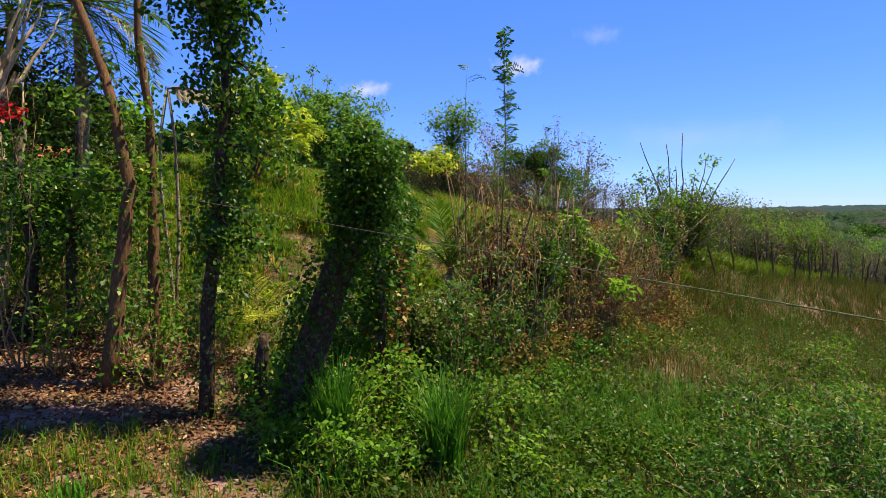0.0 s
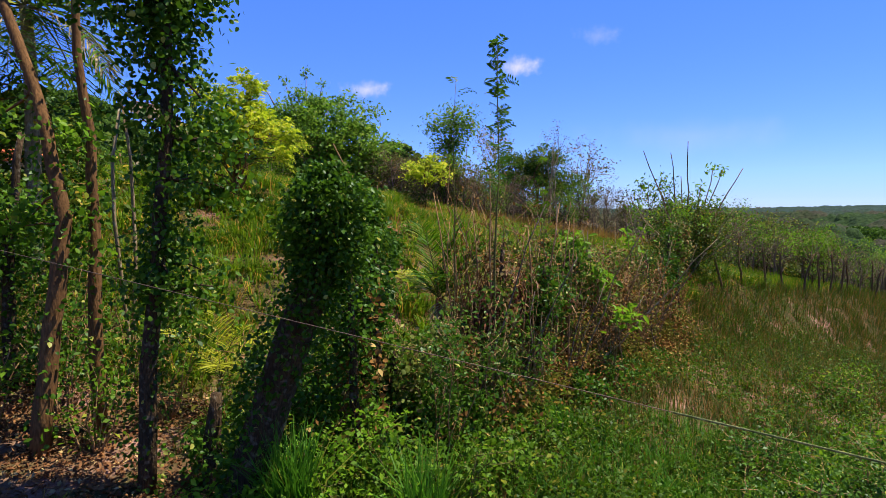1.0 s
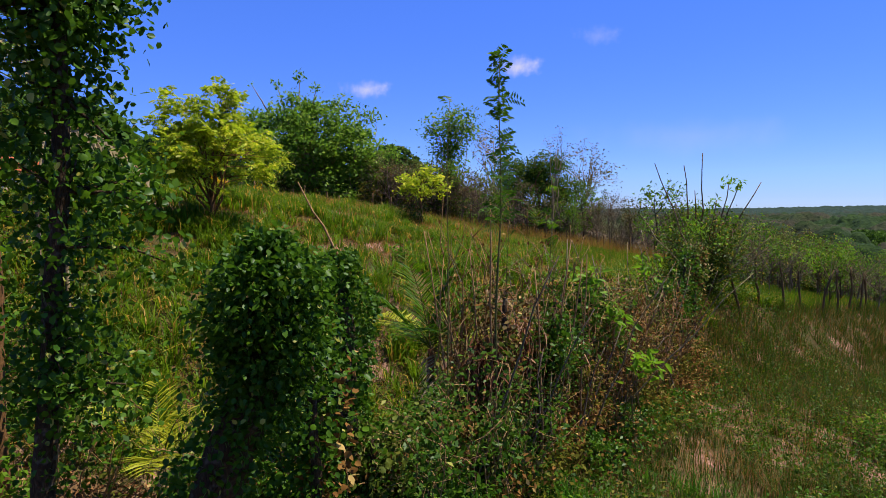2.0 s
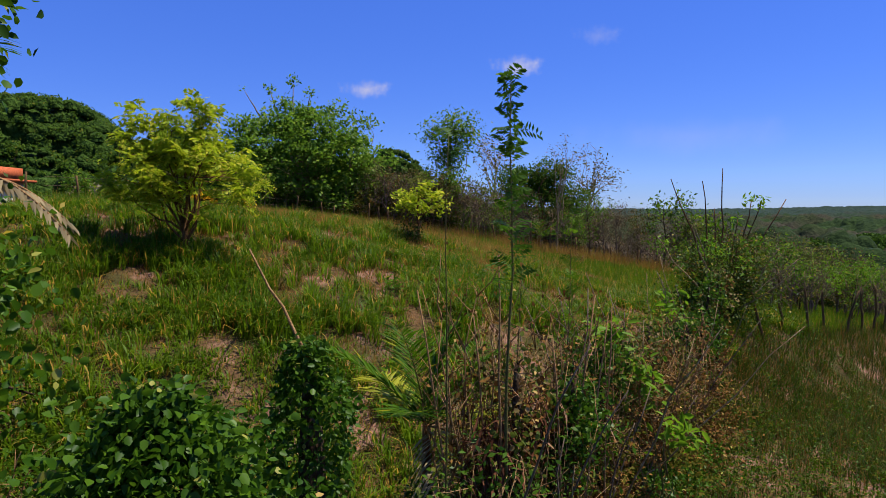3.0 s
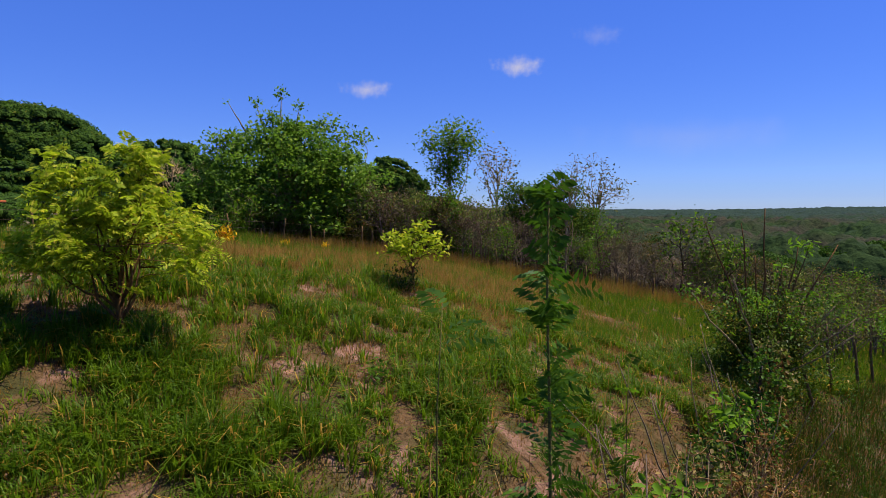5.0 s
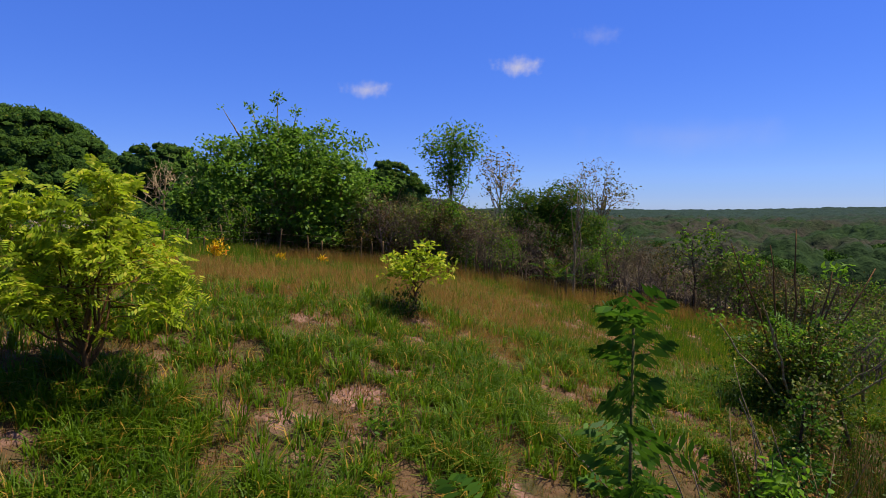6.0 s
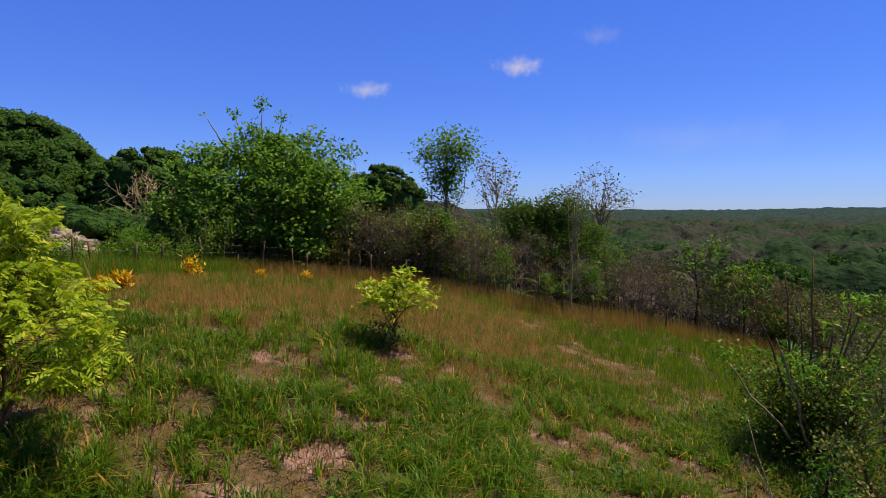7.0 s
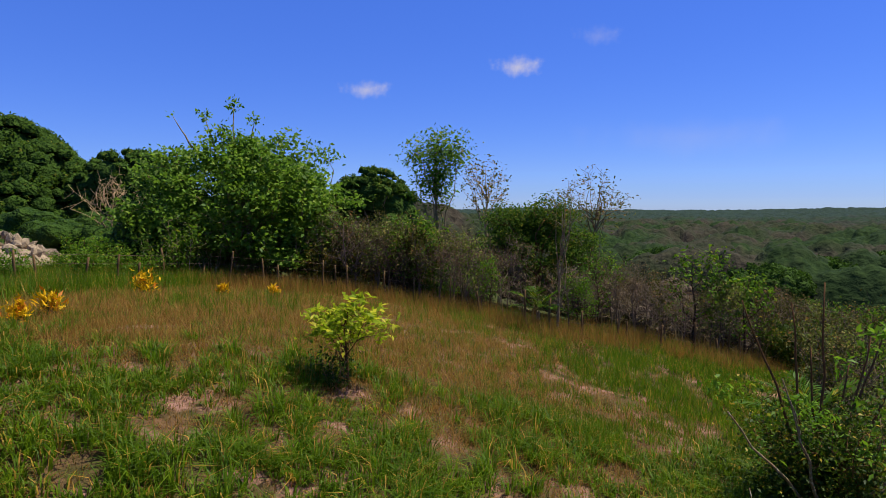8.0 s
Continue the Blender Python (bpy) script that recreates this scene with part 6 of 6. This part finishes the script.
# undergrowth at the foot of the living fence
for mat, n, lift, seed, text in ((LEAF_IVY, 24000, 0.75, 54, "green creeping undergrowth at the foot of the fence"), (LEAF_DRY, 11200, 0.8, 55, "dead brown undergrowth at the foot of the fence"), (LEAF_OLIVE, 14400, 0.9, 56, "olive undergrowth at the foot of the fence")):
    s = rng.random(n * 2)
    x = np.interp(s, (0, 0.3, 0.7, 1), (-1.6, 0.6, 3.4, 6.2)) + rng.normal(0, 0.38, n * 2)
    y = np.interp(s, (0, 0.3, 0.7, 1), (7.0, 8.9, 12.6, 16.8)) + rng.normal(0, 0.38, n * 2)
    ok = field_noise(x, y, 0.7, seed) > 0.5
    x, y = x[ok], y[ok]
    h = lift * (0.4 + 0.9 * field_noise(x, y, 0.8, seed + 9))
    C = np.stack([x, y, ground_z(x, y) + h * rng.random(len(x)) ** 0.7], 1)
    single("undergrowth", (0, 0, 0), *leaf_cards(C, 0.072, 0.7, 0.55), mat, text, "undergrowth", kind="stuff")

x, y = scatter(110000, -12, 0, 1.5, 9, lambda x, y: lit(x, y) * smooth(y + 1.5 * field_noise(x, y, 0.9, 59), 2.0, 4.2) * smooth(x + 2 * field_noise(x, y, 1.1, 60), -11, -8) * (0.3 + 0.7 * field_noise(x, y, 0.6, 52)))
C = np.stack([x, y, ground_z(x, y) + rng.uniform(0.0, 0.05, len(x))], 1)
single("leaf_litter", (0, 0, 0), *leaf_cards(C, 0.062, 1.3, 0.5), LITTER, "fallen dry leaves under the grove", "leaf litter", kind="stuff")
x, y = scatter(7600, -10, 1, 0.5, 7.2, lambda x, y: smooth(y + 2 * field_noise(x, y, 1.2, 63), 1.0, 4.0) * smooth(x + 2 * field_noise(x, y, 1.1, 64), -9, -6) * smooth(5.5 - y + field_noise(x, y, 0.7, 53), 0.2, 1.2) * 0.8)
P, own = tufts(x, y, 12, 0.09)
grass("litter_grass", P, rng.uniform(0.08, 0.27, len(P)), 0.011, GRASS_GREEN, "short green grass growing through leaf litter", 0.5)
